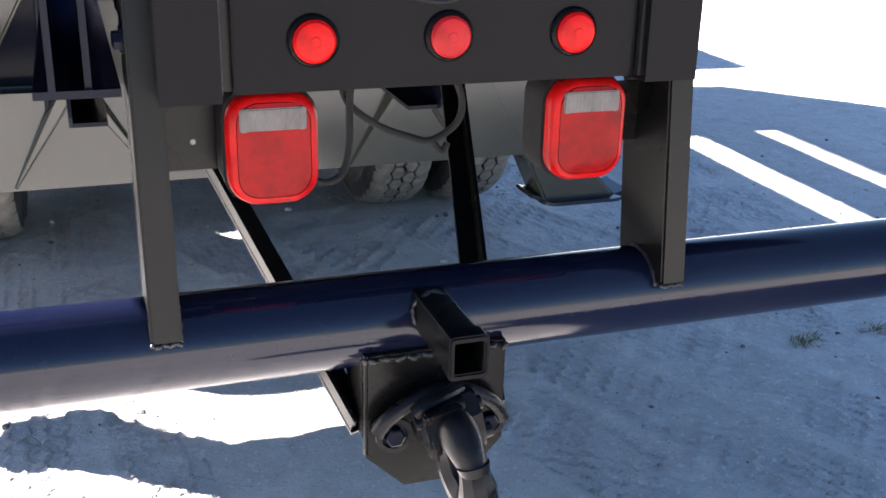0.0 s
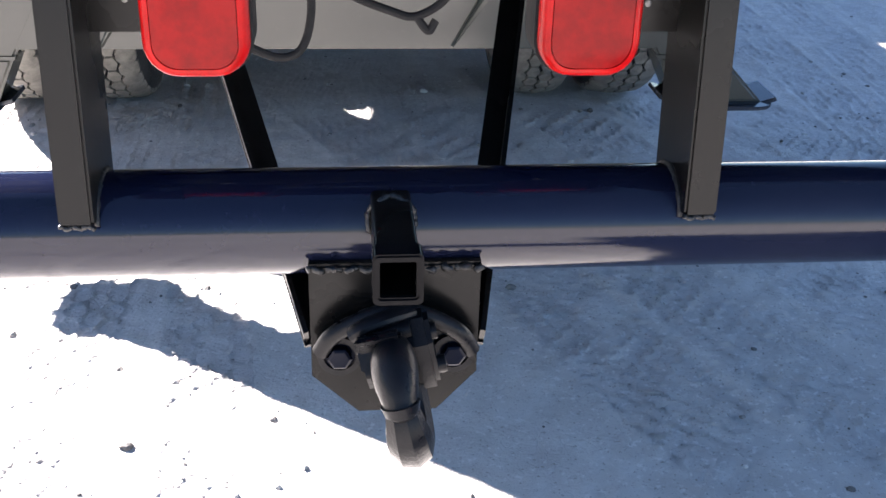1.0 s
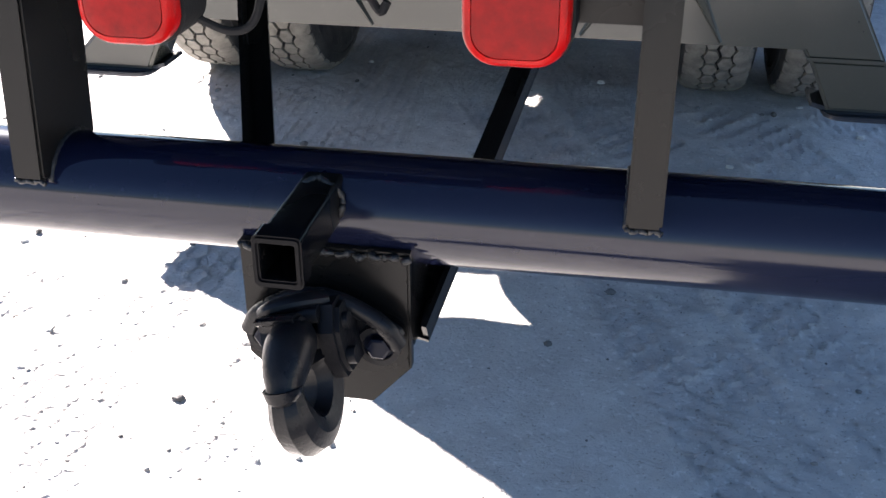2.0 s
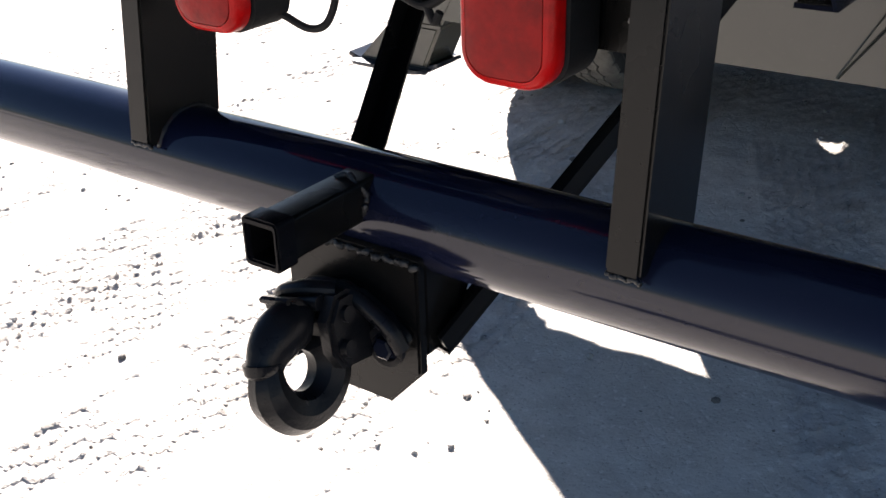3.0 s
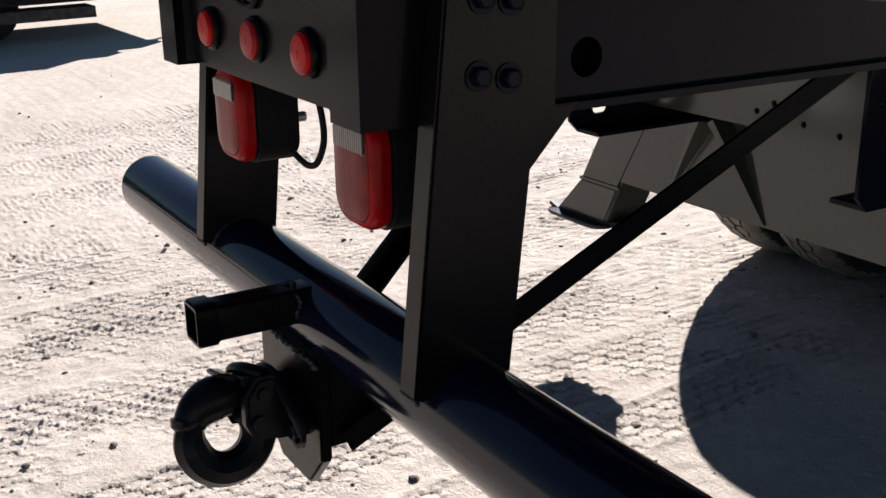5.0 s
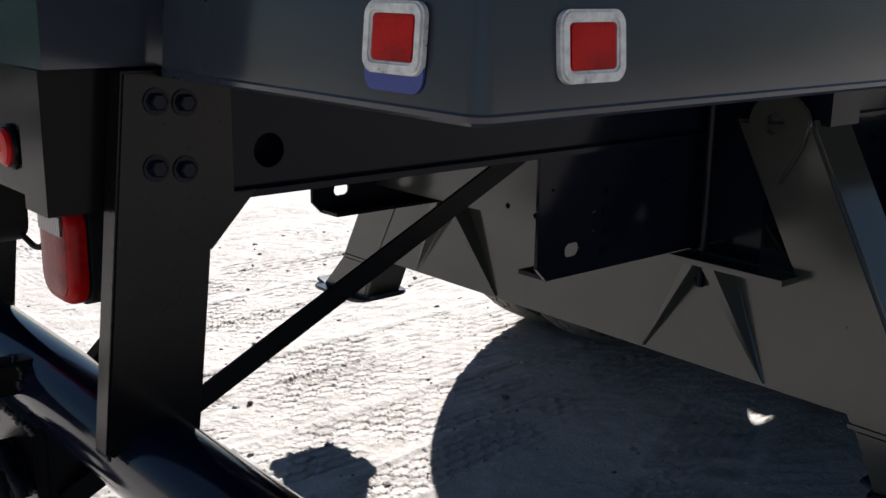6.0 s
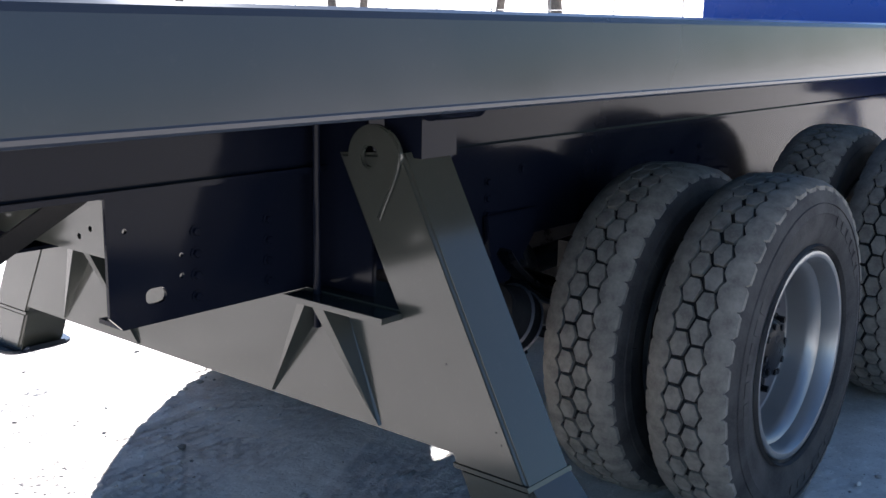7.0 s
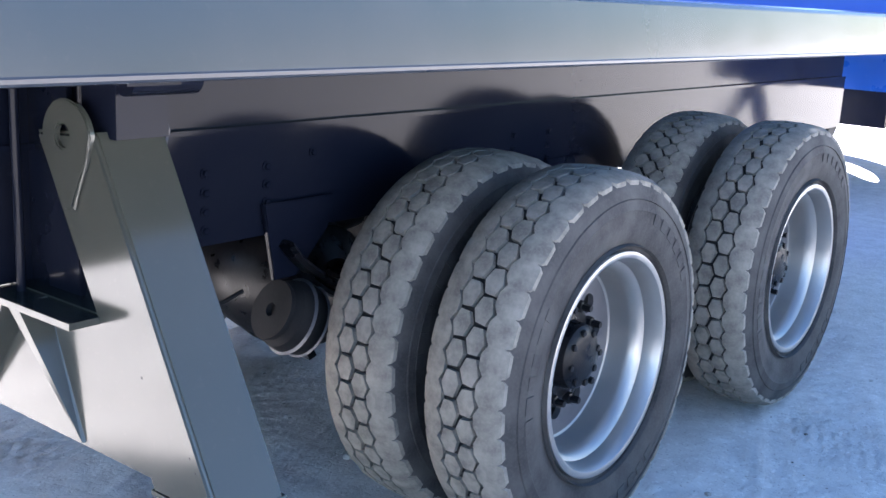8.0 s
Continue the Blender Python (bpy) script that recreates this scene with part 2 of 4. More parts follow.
def bar(a, b, width, thick, side, bm=None, wall=0.0):
    """A flat bar from a to b; width lies along side."""
    bm = bm or bmesh.new()
    a, b, side = Vector(a), Vector(b), Vector(side)
    d = (b - a).normalized()
    s = (side - d * side.dot(d)).normalized()
    n = d.cross(s)
    ends = []
    for p in (a, b):
        ends.append([bm.verts.new(p + s * u * width / 2 + n * v * thick / 2) for u, v in ((-1, -1), (1, -1), (1, 1), (-1, 1))])
    for k in range(4):
        bm.faces.new((ends[0][k], ends[0][(k + 1) % 4], ends[1][(k + 1) % 4], ends[1][k]))
    bm.faces.new(ends[0][::-1])
    bm.faces.new(ends[1])
    return bm


def rod(a, b, r, seg=16, bm=None):
    return sweep([a, b], r, seg, bm)


C = 0.511  # the middle of the hitch and tail
CC = 0.415  # the middle of the chassis, a little beside it
CW = 0.400  # the middle between the rear wheels


def X(d, s=1):
    return C + s * d


def XC(d, s=1):
    return CC + s * d


def XS(d, s=1):
    return 0.455 + s * (d - 0.04)


def XW(d, s=1):
    return CW + s * d


# the truck stands a little nose-down
SLOPE = 0.0245
SIT = Matrix.Translation((0, 1.85, 0.8)) @ Matrix.Rotation(-math.atan(SLOPE), 4, "X") @ Matrix.Translation((0, -1.85, -0.8))


def bolt_mesh(r=0.012, h=0.010, washer=True):
    """A hexagon head on a washer, along +x."""
    bm = bmesh.new()
    if washer:
        lathe([(0, 0.0), (0, r * 1.5), (0.003, r * 1.5), (0.003, 0.0)], 16, bm)
    lathe([(0.002, 0.0), (0.002, r), (h, r), (h + 0.002, r * 0.8), (h + 0.002, 0.0)], 6, bm)
    return finish(bm, "bolt", M_chassis, 25)

# ---- ground ----


def spaced(stops, far):
    """Steps that change from stretch to stretch (from, to, step), then ever wider ones out to far on both sides."""
    mid = []
    for lo, hi, step in stops:
        n = max(1, round((hi - lo) / step))
        mid += [lo + (hi - lo) * k / n for k in range(n)]
    mid.append(stops[-1][1])
    out, s, p = [], stops[-1][2], mid[-1]
    while p < far:
        s *= 1.16
        p += s
        out.append(p)
    back, s, p = [], stops[0][2], mid[0]
    while p > -far:
        s *= 1.16
        p -= s
        back.append(p)
    return np.array(back[::-1] + mid + out)


def honeycomb(u, v):
    """Distance to the nearest edge of a six-sided lattice: cells 1.5 wide and 1 long, pitch along v."""
    best = np.full(u.shape, 9.0)
    second = np.full(u.shape, 9.0)
    for k in (-1, 0, 1, 2):
        c = np.floor(u) + k
        vv = v - 0.5 * (c % 2)
        for m in (0, 1):
            d = np.hypot((u - c) * 0.866, vv - np.floor(vv) - m)
            second = np.minimum(second, np.maximum(best, d))
            best = np.minimum(best, d)
    return second - best


def value_noise(x, y, seed):
    """Smooth random heights over a unit lattice."""
    rs = np.random.RandomState(seed)
    t = rs.rand(64, 64)
    i, j = np.floor(x).astype(int), np.floor(y).astype(int)
    u, v = x - i, y - j
    u, v = u * u * (3 - 2 * u), v * v * (3 - 2 * v)
    a, b = t[i % 64, j % 64], t[(i + 1) % 64, j % 64]
    c, d = t[i % 64, (j + 1) % 64], t[(i + 1) % 64, (j + 1) % 64]
    return (a * (1 - u) + b * u) * (1 - v) + (c * (1 - u) + d * u) * v


TRACKS = [(-0.30 - 0.37 * k + 0.07 * math.sin(3.7 * k), 0.31 + 0.03 * math.sin(2.1 * k), 0.05 * math.sin(1.3 * k)) for k in range(15)]
TRACKS += [(1.15 + 0.42 * k, 0.30, -0.42) for k in range(6)]
TRACKS += [(2.35, 0.23, 0.03), (2.75, 0.23, 0.03), (3.3, 0.23, -0.05), (0.10, 0.20, -0.06)]


def ground_height(x, y):
    X0, Y0 = x, y
    h = 0.010 * (value_noise(x * 0.9 + 7, y * 0.9 + 3, 1) - 0.5) + 0.008 * (value_noise(x * 3.1, y * 3.1, 2) - 0.5)
    h += 0.006 * (value_noise(x * 11, y * 11, 3) - 0.5) + 0.0035 * (value_noise(x * 27, y * 27, 4) - 0.5)
    for cx, w, lean in TRACKS:
        whole_u = (X0 - cx - lean * (Y0 - 2.5) - 0.03 * np.sin(Y0 * 0.8 + cx * 5)) / (w / 2)
        pick = (np.abs(whole_u) < 1.7) & (np.abs(Y0 - 4) < 9)
        x, y, u = X0[pick], Y0[pick], whole_u[pick]
        inside = np.clip(1.25 - np.abs(u), 0, 0.25) * 4
        wear = np.clip(value_noise(x * 2 + cx, y * 1.1, 5) * 2.3 - 0.10, 0, 1) * np.clip(value_noise(x * 7 + cx, y * 7, 6) * 2.2 - 0.05, 0.15, 1)
        edge = honeycomb((x - cx - lean * (y - 2.5)) / 0.047, y / 0.0785 + cx)
        ridge = np.clip(1.25 - edge / 0.105, 0, 1)
        h[pick] += inside * wear * (-0.003 + 0.0088 * ridge)
        h[pick] += 0.004 * wear * np.exp(-((np.abs(u) - 1.15) / 0.14) ** 2)
    return h


def build_ground():
    xs = spaced([(-5.2, -2.5, 0.022), (-2.5, 0.8, 0.0075), (0.8, 2.9, 0.0105), (2.9, 3.9, 0.022)], 700)
    ys = spaced([(0.2, 1.2, 0.02), (1.2, 3.7, 0.0075), (3.7, 6.6, 0.02)], 700)
    gx, gy = np.meshgrid(xs, ys, indexing="ij")
    near = np.clip(1.6 - np.hypot(np.clip(np.abs(gx + 0.5) - 5, 0, None), np.clip(np.abs(gy - 3.5) - 4, 0, None)) * 0.35, 0, 1)
    gz = ground_height(gx, gy) * near - 0.004
    nx, ny = gx.shape
    me = bpy.data.meshes.new("ground")
    me.vertices.add(nx * ny)
    me.vertices.foreach_set("co", np.stack([gx, gy, gz], -1).astype(np.float32).ravel())
    i = (np.arange(nx - 1)[:, None] * ny + np.arange(ny - 1)[None, :]).ravel()
    quads = np.stack([i, i + ny, i + ny + 1, i + 1], -1).astype(np.int32)
    me.loops.add(quads.size)
    me.loops.foreach_set("vertex_index", quads.ravel())
    me.polygons.add(len(quads))
    me.polygons.foreach_set("loop_start", np.arange(len(quads), dtype=np.int32) * 4)
    me.polygons.foreach_set("loop_total", np.full(len(quads), 4, dtype=np.int32))
    me.update(calc_edges=True)
    me.polygons.foreach_set("use_smooth", [True] * len(quads))
    me.materials.append(M_sand)
    return tagged(new("ground", me), "pale packed sand yard with tyre tracks and pebbles", "ground", kind="structure")


build_ground()

# ---- the truck ----
truck = thing("flatbed_truck", "black and grey flatbed truck with rear hitch and dual wheels", "truck", at=SIT)

# deck: side rails, plate, rear sill, cross sills
DZ0, DZ1, DX, DY0, DY1 = 1.383, 1.536, 1.168, 1.913, 9.1


def deck_rim(s):
    """One folded rim from the rear sill round the corner and along the side."""
    poly = [(0.0, DZ0 + 0.012), (-0.0015, DZ0 + 0.009), (-0.0015, DZ0 + 0.003), (0.0015, DZ0 - 0.001), (0.02, DZ0 - 0.004), (0.034, DZ0), (0.036, DZ0 + 0.012), (0.012, DZ0 + 0.014), (0.022, DZ1 - 0.012), (0.09, DZ1 - 0.012), (0.09, DZ1), (0.024, DZ1 + 0.001), (0.015, DZ1 - 0.004), (0.010, DZ1 - 0.014)]
    r, y0 = 0.022, DY0 - 0.008
    stations = [(0.47, y0, 0.0), (0.9, y0, 0.0), (DX - r, y0, 0.0)]
    stations += [(DX - r + r * math.sin(radians(a)), y0 + r - r * math.cos(radians(a)), a) for a in (15, 30, 45, 60, 75)]
    stations += [(DX, y0 + r, 90), (DX, 2.7, 90), (DX, 5.0, 90), (DX, DY1, 90)]
    bm = bmesh.new()
    rings = []
    for d, y, a in stations:
        inx, iny = -math.sin(radians(a)), math.cos(radians(a))
        rings.append([bm.verts.new((X(d + inx * u, s), y + iny * u, z)) for u, z in poly])
    n = len(poly)
    for p, q in zip(rings, rings[1:]):
        for k in range(n):
            bm.faces.new((p[k], p[(k + 1) % n], q[(k + 1) % n], q[k]))
    bm.faces.new(rings[0])
    bm.faces.new(rings[-1][::-1])
    return part("side_rail", bm, M_grey, truck, "long grey enamelled deck rim, folded round the corner", sharp=19)


rail_right, rail_left = deck_rim(1), deck_rim(-1)
# made-up slot in the deck, cut to let a sun stripe reach the ground
sun_slot = [(1.12, 5.3), (1.31, 5.3), (1.31, 7.05), (1.12, 7.05)]
part("deck_plate", prism([(X(0.092 - DX), DY0 + 0.06), (X(DX - 0.092), DY0 + 0.06), (X(DX - 0.092), DY1), (X(0.092 - DX), DY1)], "z", DZ1 - 0.02, DZ1 - 0.004, [sun_slot]), M_grey, truck)
for k in range(19):
    y = 2.12 + 0.40 * k
    for s in (1, -1):
        # sills left out under the slot, so the sun stripe stays whole
        if s > 0 and 5.2 < y < 7.3:
            continue
        part("cross_sill", box(min(X(0.45, s), X(DX - 0.04, s)), max(X(0.45, s), X(DX - 0.04, s)), y, y + 0.05, DZ0 + 0.05, DZ1 - 0.021), M_chassis, truck)

# tail section between the posts: lip, apron, side boxes
part("tail_lip", box(X(-0.405), X(0.43), 1.742, 1.93, 1.396, DZ1), M_grey, truck, "grey tail lip of the deck", bevel=0.006)
part("apron_backing", box(X(-0.345), X(0.325), 1.788, 1.794, 1.186, 1.394), M_blackflat, truck)
apron = part("apron", prism([(X(-0.318), 1.192), (X(0.312), 1.192), (X(0.312), 1.396), (X(-0.318), 1.396)], "y", 1.768, 1.778), M_black, truck, "black steel apron with three marker lamps", bevel=0.002)
part("edge_lip", box(X(-0.318), X(0.312), 1.771, 1.795, 1.184, 1.192), M_black, apron)
for s, d0, d1 in ((1, 0.320, 0.410), (-1, 0.338, 0.423)):
    a, b = sorted((X(d0, s), X(d1, s)))
    side = part("side_box", box(a, b, 1.742, 1.858, 1.179, 1.394), M_black, truck, "black steel side box", bevel=0.010, seg=3)
    a, b = sorted((X(d0 - 0.004, s), X(d0, s)))
    part("seam", box(a, b, 1.760, 1.785, 1.186, 1.394), M_weld, side)

# marker lamps
for d, mt, lab in ((-0.204, M_marker, "round red marker lamp"), (0.0, M_faded, "faded pinkish red marker lamp"), (0.202, M_marker, "round red marker lamp")):
    turn = Matrix.Translation((X(d), 1.768, 1.258)) @ Matrix.Rotation(radians(-90), 4, "Z")
    lamp = part("marker_lamp", lathe([(-0.004, 0.0), (-0.004, 0.037), (0.004, 0.038), (0.008, 0.036), (0.010, 0.033), (0.006, 0.032), (0.006, 0.0)], 32), M_black, truck, lab, m=turn)
    part("lens", lathe([(0.004, 0.0315), (0.013, 0.0312), (0.018, 0.027), (0.020, 0.018), (0.0205, 0.008), (0.0215, 0.007), (0.0215, 0.0)], 32), mt, lamp)

# hanging ring and cable on the apron
ring = part("tie_ring", sweep([(X(0.0) + 0.032 * math.cos(a), 1.768 - 0.004, 1.352 + 0.032 * math.sin(a)) for a in [2 * math.pi * k / 20 for k in range(21)]], 0.005, 8), M_hose, truck, "dark tie ring on the apron")
part("ring_bracket", box(X(-0.02), X(0.02), 1.762, 1.776, 1.372, 1.394), M_black, ring, bevel=0.003)
part("cable", sweep(smooth_path([(X(-0.12), 1.765, 1.394), (X(-0.11), 1.762, 1.35), (X(-0.06), 1.76, 1.318), (X(0.0), 1.762, 1.31), (X(0.03), 1.765, 1.335)]), 0.005, 8), M_hose, truck)

# deck corner lamps
for s, place in ((1, "rear"), (1, "side"), (-1, "rear"), (-1, "side")):
    if place == "rear":
        base = Matrix.Translation((X(1.030, s), DY0 - 0.0045, 1.465)) @ Matrix.Rotation(radians(85.8), 4, "X")
    else:
        base = Matrix.Translation((X(DX - 0.0045, s), 2.068, 1.4585)) @ Matrix.Rotation(radians(90 * s), 4, "Z") @ Matrix.Rotation(radians(85.8), 4, "X")
    outer, inner = slot_ring(0, 0, 0.052, 0.0390, 0.017, 6), slot_ring(0, 0, 0.0375, 0.0255, 0.006)
    lamp = part("corner_lamp", prism(outer, "z", -0.003, 0.009, [inner]), M_white, truck, "red corner lamp in a chipped white frame", bevel=0.003, m=base)
    part("lens", prism(slot_ring(0, 0, 0.037, 0.025, 0.006), "z", -0.002, 0.007), M_marker, lamp, bevel=0.002)
    if place == "rear":
        part("paint_patch", prism(slot_ring(-0.002, -0.011, 0.052, 0.047, 0.018), "z", -0.001, 0.0012), M_bluetape, lamp, "blue paint patch round the lamp")

# deck beams above the frame rails
for s in (1, -1):
    w = XC(0.470, s)
    hole = circle(2.141, 1.241, 0.030, 22)
    beam = part("deck_beam", prism([(1.87, 1.180), (8.5, 1.180), (8.5, DZ0 + 0.02), (1.87, DZ0 + 0.02)], "x", w - s * 0.010, w, [hole]), M_chassis, truck, "glossy black deck beam with a round hole")
    a, b = sorted((w - s * 0.05, w - s * 0.06))
    part("inner_web", box(a, b, 1.88, 4.0, 1.18, DZ0 + 0.02), M_chassis, beam)
    a, b = sorted((w + s * 0.022, w - s * 0.10))
    part("lower_flange", box(a, b, 1.87, 8.5, 1.168, 1.180), M_chassis, beam, bevel=0.002)
    a, b = sorted((w - s * 0.012, w - s * 0.10))
    part("upper_flange", box(a, b, 1.87, 8.5, DZ0 + 0.02, DZ0 + 0.034), M_chassis, beam)

# frame rails: C channels, open inwards
bolt = bolt_mesh(0.010, 0.008)
for s in (1, -1):
    w = XC(0.458, s)
    z0, z1, y0, y1 = 0.884, 1.166, (2.818 if s > 0 else 2.830), 8.6
    outline = [(y0, z1), (y0, z0 + 0.03), (y0 + 0.03, z0), (y1, z0), (y1, z1)]
    holes = [slot_ring(2.931, 0.943, 0.026, 0.017, 0.015), circle(2.998, 1.02, 0.006, 10), circle(2.998, 0.975, 0.006, 10), circle(2.86, 1.09, 0.006, 10)]
    rail = part("frame_rail", prism(outline, "x", w - s * 0.009, w, holes), M_chassis, truck, "black steel frame rail with slotted end")
    for za, zb in ((z0 - 0.001, z0 + 0.009), (z1 - 0.009, z1 + 0.0005)):
        a, b = sorted((w - s * 0.0005, w - s * 0.088))
        part("flange", box(a, b, y0 + (0.03 if za < 1 else 0), y1, za, zb), M_chassis, rail, bevel=0.003)
    for y, n in ((3.036, 4), (3.24, 4), (3.871, 4), (4.074, 4), (4.241, 1), (5.2, 4), (5.42, 4)):
        for k in range(n):
            z = 1.090 if n == 1 else 0.922 + 0.048 * k
            part("rail_bolt", bolt, None, rail, m=Matrix.Translation((w, y, z)) @ (Matrix.Identity(4) if s > 0 else Matrix.Rotation(math.pi, 4, "Z")))

# crossmember plate between the rails
holes = [circle(XC(0.03), 1.01, 0.008, 10), circle(XC(-0.02), 0.985, 0.008, 10), circle(XC(0.12), 0.975, 0.008, 10), circle(XC(0.22), 0.965, 0.008, 10), circle(XC(-0.2), 1.02, 0.008, 10)]
cm = part("crossmember", prism([(XC(-0.445), 0.945), (XC(0.445), 0.945), (XC(0.445), 1.15), (XC(-0.445), 1.15)], "y", 3.05, 3.06, holes), M_greybelly, truck, "grey drilled crossmember plate")
part("crossmember_flange", box(XC(-0.445), XC(0.445), 3.06, 3.13, 0.945, 0.954), M_greybelly, cm)
for y in (4.25, 4.95, 5.6, 6.4, 7.3):
    part("crossmember", prism([(XC(-0.445), 0.92), (XC(0.445), 0.92), (XC(0.445), 1.13), (XC(-0.445), 1.13)], "y", y, y + 0.012), M_chassis, truck, "black crossmember")

# bumper pipe
PY, PZ, PR = 1.878, 0.764, 0.0785
pipe = part("bumper_pipe", lathe([(-1.087, PR - 0.008), (-1.090, PR), (1.090, PR), (1.087, PR - 0.008), (0.9, PR - 0.008), (-0.9, PR - 0.008)], 64, closed=True), M_pipe, truck, "large round black bumper pipe", m=Matrix.Translation((C, PY, PZ)))
for s in (1, -1):
    part("end_plug", lathe([(0.0, 0.0), (0.0, PR - 0.009), (0.006, PR - 0.009), (0.006, 0.0)], 32), M_blackflat, pipe, m=Matrix.Translation((s * 0.99, 0, 0)))

# posts between deck and pipe


def bead(points, radii):
    """A weld bead: a soft tube with slow swells."""
    path = smooth_path(points, 3)
    n = len(path)
    return sweep(path, [radii[min(k // 3, len(radii) - 1)] * (0.9 + 0.18 * math.sin(k * 1.9)) for k in range(n)], 10)


bolt_post = bolt_mesh(0.014, 0.012)
for s, d0, d1 in ((1, 0.414, 0.461), (-1, 0.411, 0.458)):
    a, b = sorted((X(d0, s), X(d1, s)))
    outline = [(1.786, 0.806), (1.800, 0.798), (1.84, 0.81), (1.92, 0.81), (1.946, 0.796), (1.985, 1.16), (1.985, 1.392), (1.846, 1.392)]
    post = part("post", prism(outline, "x", a, b), M_blackflat, truck, "black steel post from deck to bumper pipe", bevel=0.004)
    o = X(d1, s)
    plate = [(1.868, 1.19), (1.992, 1.10), (2.078, 1.190), (2.036, 1.190), (2.036, 1.380), (1.868, 1.380)]
    gus = part("gusset", prism(plate, "x", o - s * 0.022, o - s * 0.030), M_blackflat, post, bevel=0.002)
    for y, z in ((1.897, 1.346), (1.943, 1.342), (1.892, 1.246), (1.940, 1.240)):
        part("post_bolt", bolt_post, None, post, m=Matrix.Translation((o, y, z)) @ (Matrix.Identity(4) if s > 0 else Matrix.Rotation(math.pi, 4, "Z")))
    part("weld_bead", bead([(a + (b - a) * k / 8, 1.789 + 0.003 * (k % 2), 0.802 - 0.002 * (k % 3)) for k in range(9)], [0.0036 + 0.0008 * (k % 2) for k in range(9)]), M_weld, post, "rough weld bead", sharp=140)
    part("weld_bead", bead([((a if s > 0 else b), 1.805 + 0.14 * k / 12, PZ + math.sqrt(max(PR ** 2 - (1.805 + 0.14 * k / 12 - PY) ** 2, 0.0004)) + 0.001) for k in range(13)], [0.004 + 0.0008 * (k % 2) for k in range(13)]), M_weld, post, sharp=140)
    # angle brace from the hitch plate up to the frame
    p0, p1 = (Vector((0.628, 1.842, 0.568)), Vector((0.858, 2.84, 1.20))) if s > 0 else (Vector((0.398, 1.850, 0.568)), Vector((0.098, 2.72, 1.185)))
    cb = part("brace", bar(p0, p1, 0.046, 0.008, (1, 0, 0)), M_blackflat, truck, "black angle brace behind the hitch")
    off = Vector((s * 0.019, -0.012, 0.018))
    part("brace_leg", bar(p0 + off, p1 + off, 0.008, 0.036, (1, 0, 0)), M_blackflat, cb)

# hitch plate and receiver tube
outline = [(X(-0.124), 0.735), (X(-0.124), 0.547), (X(-0.055), 0.480), (X(0.064), 0.480), (X(0.124), 0.547), (X(0.124), 0.735)]
hp = part("hitch_plate", prism(outline, "y", 1.788, 1.810), M_blackflat, truck, "black octagonal hitch plate under the pipe", bevel=0.004)
for s in (1, -1):
    a, b = sorted((X(0.112, s), X(0.124, s)))
    part("side_gusset", prism([(1.81, 0.572), (1.81, 0.735), (1.95, 0.735), (1.955, 0.70), (1.872, 0.572)], "x", a, b), M_blackflat, hp, bevel=0.002)
part("weld_bead", bead([(X(-0.126 + 0.252 * k / 30), 1.790 + 0.004 * math.sin(k * 2.3), 0.727 + 0.002 * math.sin(k * 1.7)) for k in range(31)], [0.0055 + 0.001 * math.sin(k * 3.1) for k in range(31)]), M_weld, hp, "thick rough weld bead along the plate's top", sharp=140)
RX0, RX1, RZ0, RZ1 = 0.4785, 0.5325, 0.768, 0.828
cx, cz = (RX0 + RX1) / 2, (RZ0 + RZ1) / 2
tube = part("receiver_tube", prism(slot_ring(cx, cz, 0.0285, 0.0315, 0.006), "y", 1.63, 1.84, [slot_ring(cx, cz, 0.0232, 0.0252, 0.003)]), M_blackflat, truck, "square black receiver tube")
part("collar", prism(slot_ring(cx, cz, 0.0325, 0.0365, 0.008), "y", 1.622, 1.660, [slot_ring(cx, cz, 0.0235, 0.0255, 0.003)]), M_black, tube, bevel=0.003, label="collar round the tube's mouth")
part("tube_stop", prism(slot_ring(cx, cz, 0.0229, 0.0249, 0.003), "y", 1.79, 1.80), M_blackflat, tube)
part("weld_bead", bead([(cx + 0.033 * math.cos(a), 1.804 + 0.004 * math.sin(5 * a), cz + 0.035 * math.sin(a)) for a in [2 * math.pi * k / 24 for k in range(25)]], [0.0045 + 0.001 * (k % 2) for k in range(25)]), M_weld, tube, sharp=140)

# pintle hook, turned a little about its shank
HY, HZ = 1.661, 0.588
LEAN = Matrix.Translation((C, 0, 0.64)) @ Matrix.Rotation(radians(-12), 4, "Y") @ Matrix.Translation((-C, 0, -0.64))


def lean(bm):
    bm.transform(LEAN)
    return bm


def bow(a0, a1, n, r0, r1, x=C - 0.006):
    """An arc in the hook's plane; its radius changes from r0 to r1."""
    out = []
    for k in range(n + 1):
        a, r = radians(a0 + (a1 - a0) * k / n), r0 + (r1 - r0) * k / n
        out.append((x, HY + r * math.cos(a), HZ + r * math.sin(a)))
    return out


flange = []
for k in range(48):
    a = 2 * math.pi * k / 48
    r = 0.050 + 0.066 * abs(math.cos(a)) ** 3
    flange.append((X(0.001) + r * math.cos(a), 0.612 + (0.050 + 0.014 * math.sin(a)) * math.sin(a)))
hook = part("pintle_hook", prism(flange, "y", 1.766, 1.788), M_cast, truck, "oily black pintle hook bolted to the plate", bevel=0.006)
n = 30
part("lower_jaw", lean(sweep(bow(42, -206, n, 0.060, 0.064), [0.0335 - 0.002 * (k / n) - 0.008 * max(0.0, k / n - 0.85) / 0.15 for k in range(n + 1)], 9, flat=1.0)), M_cast, hook, "worn lower jaw", bevel=0.006)
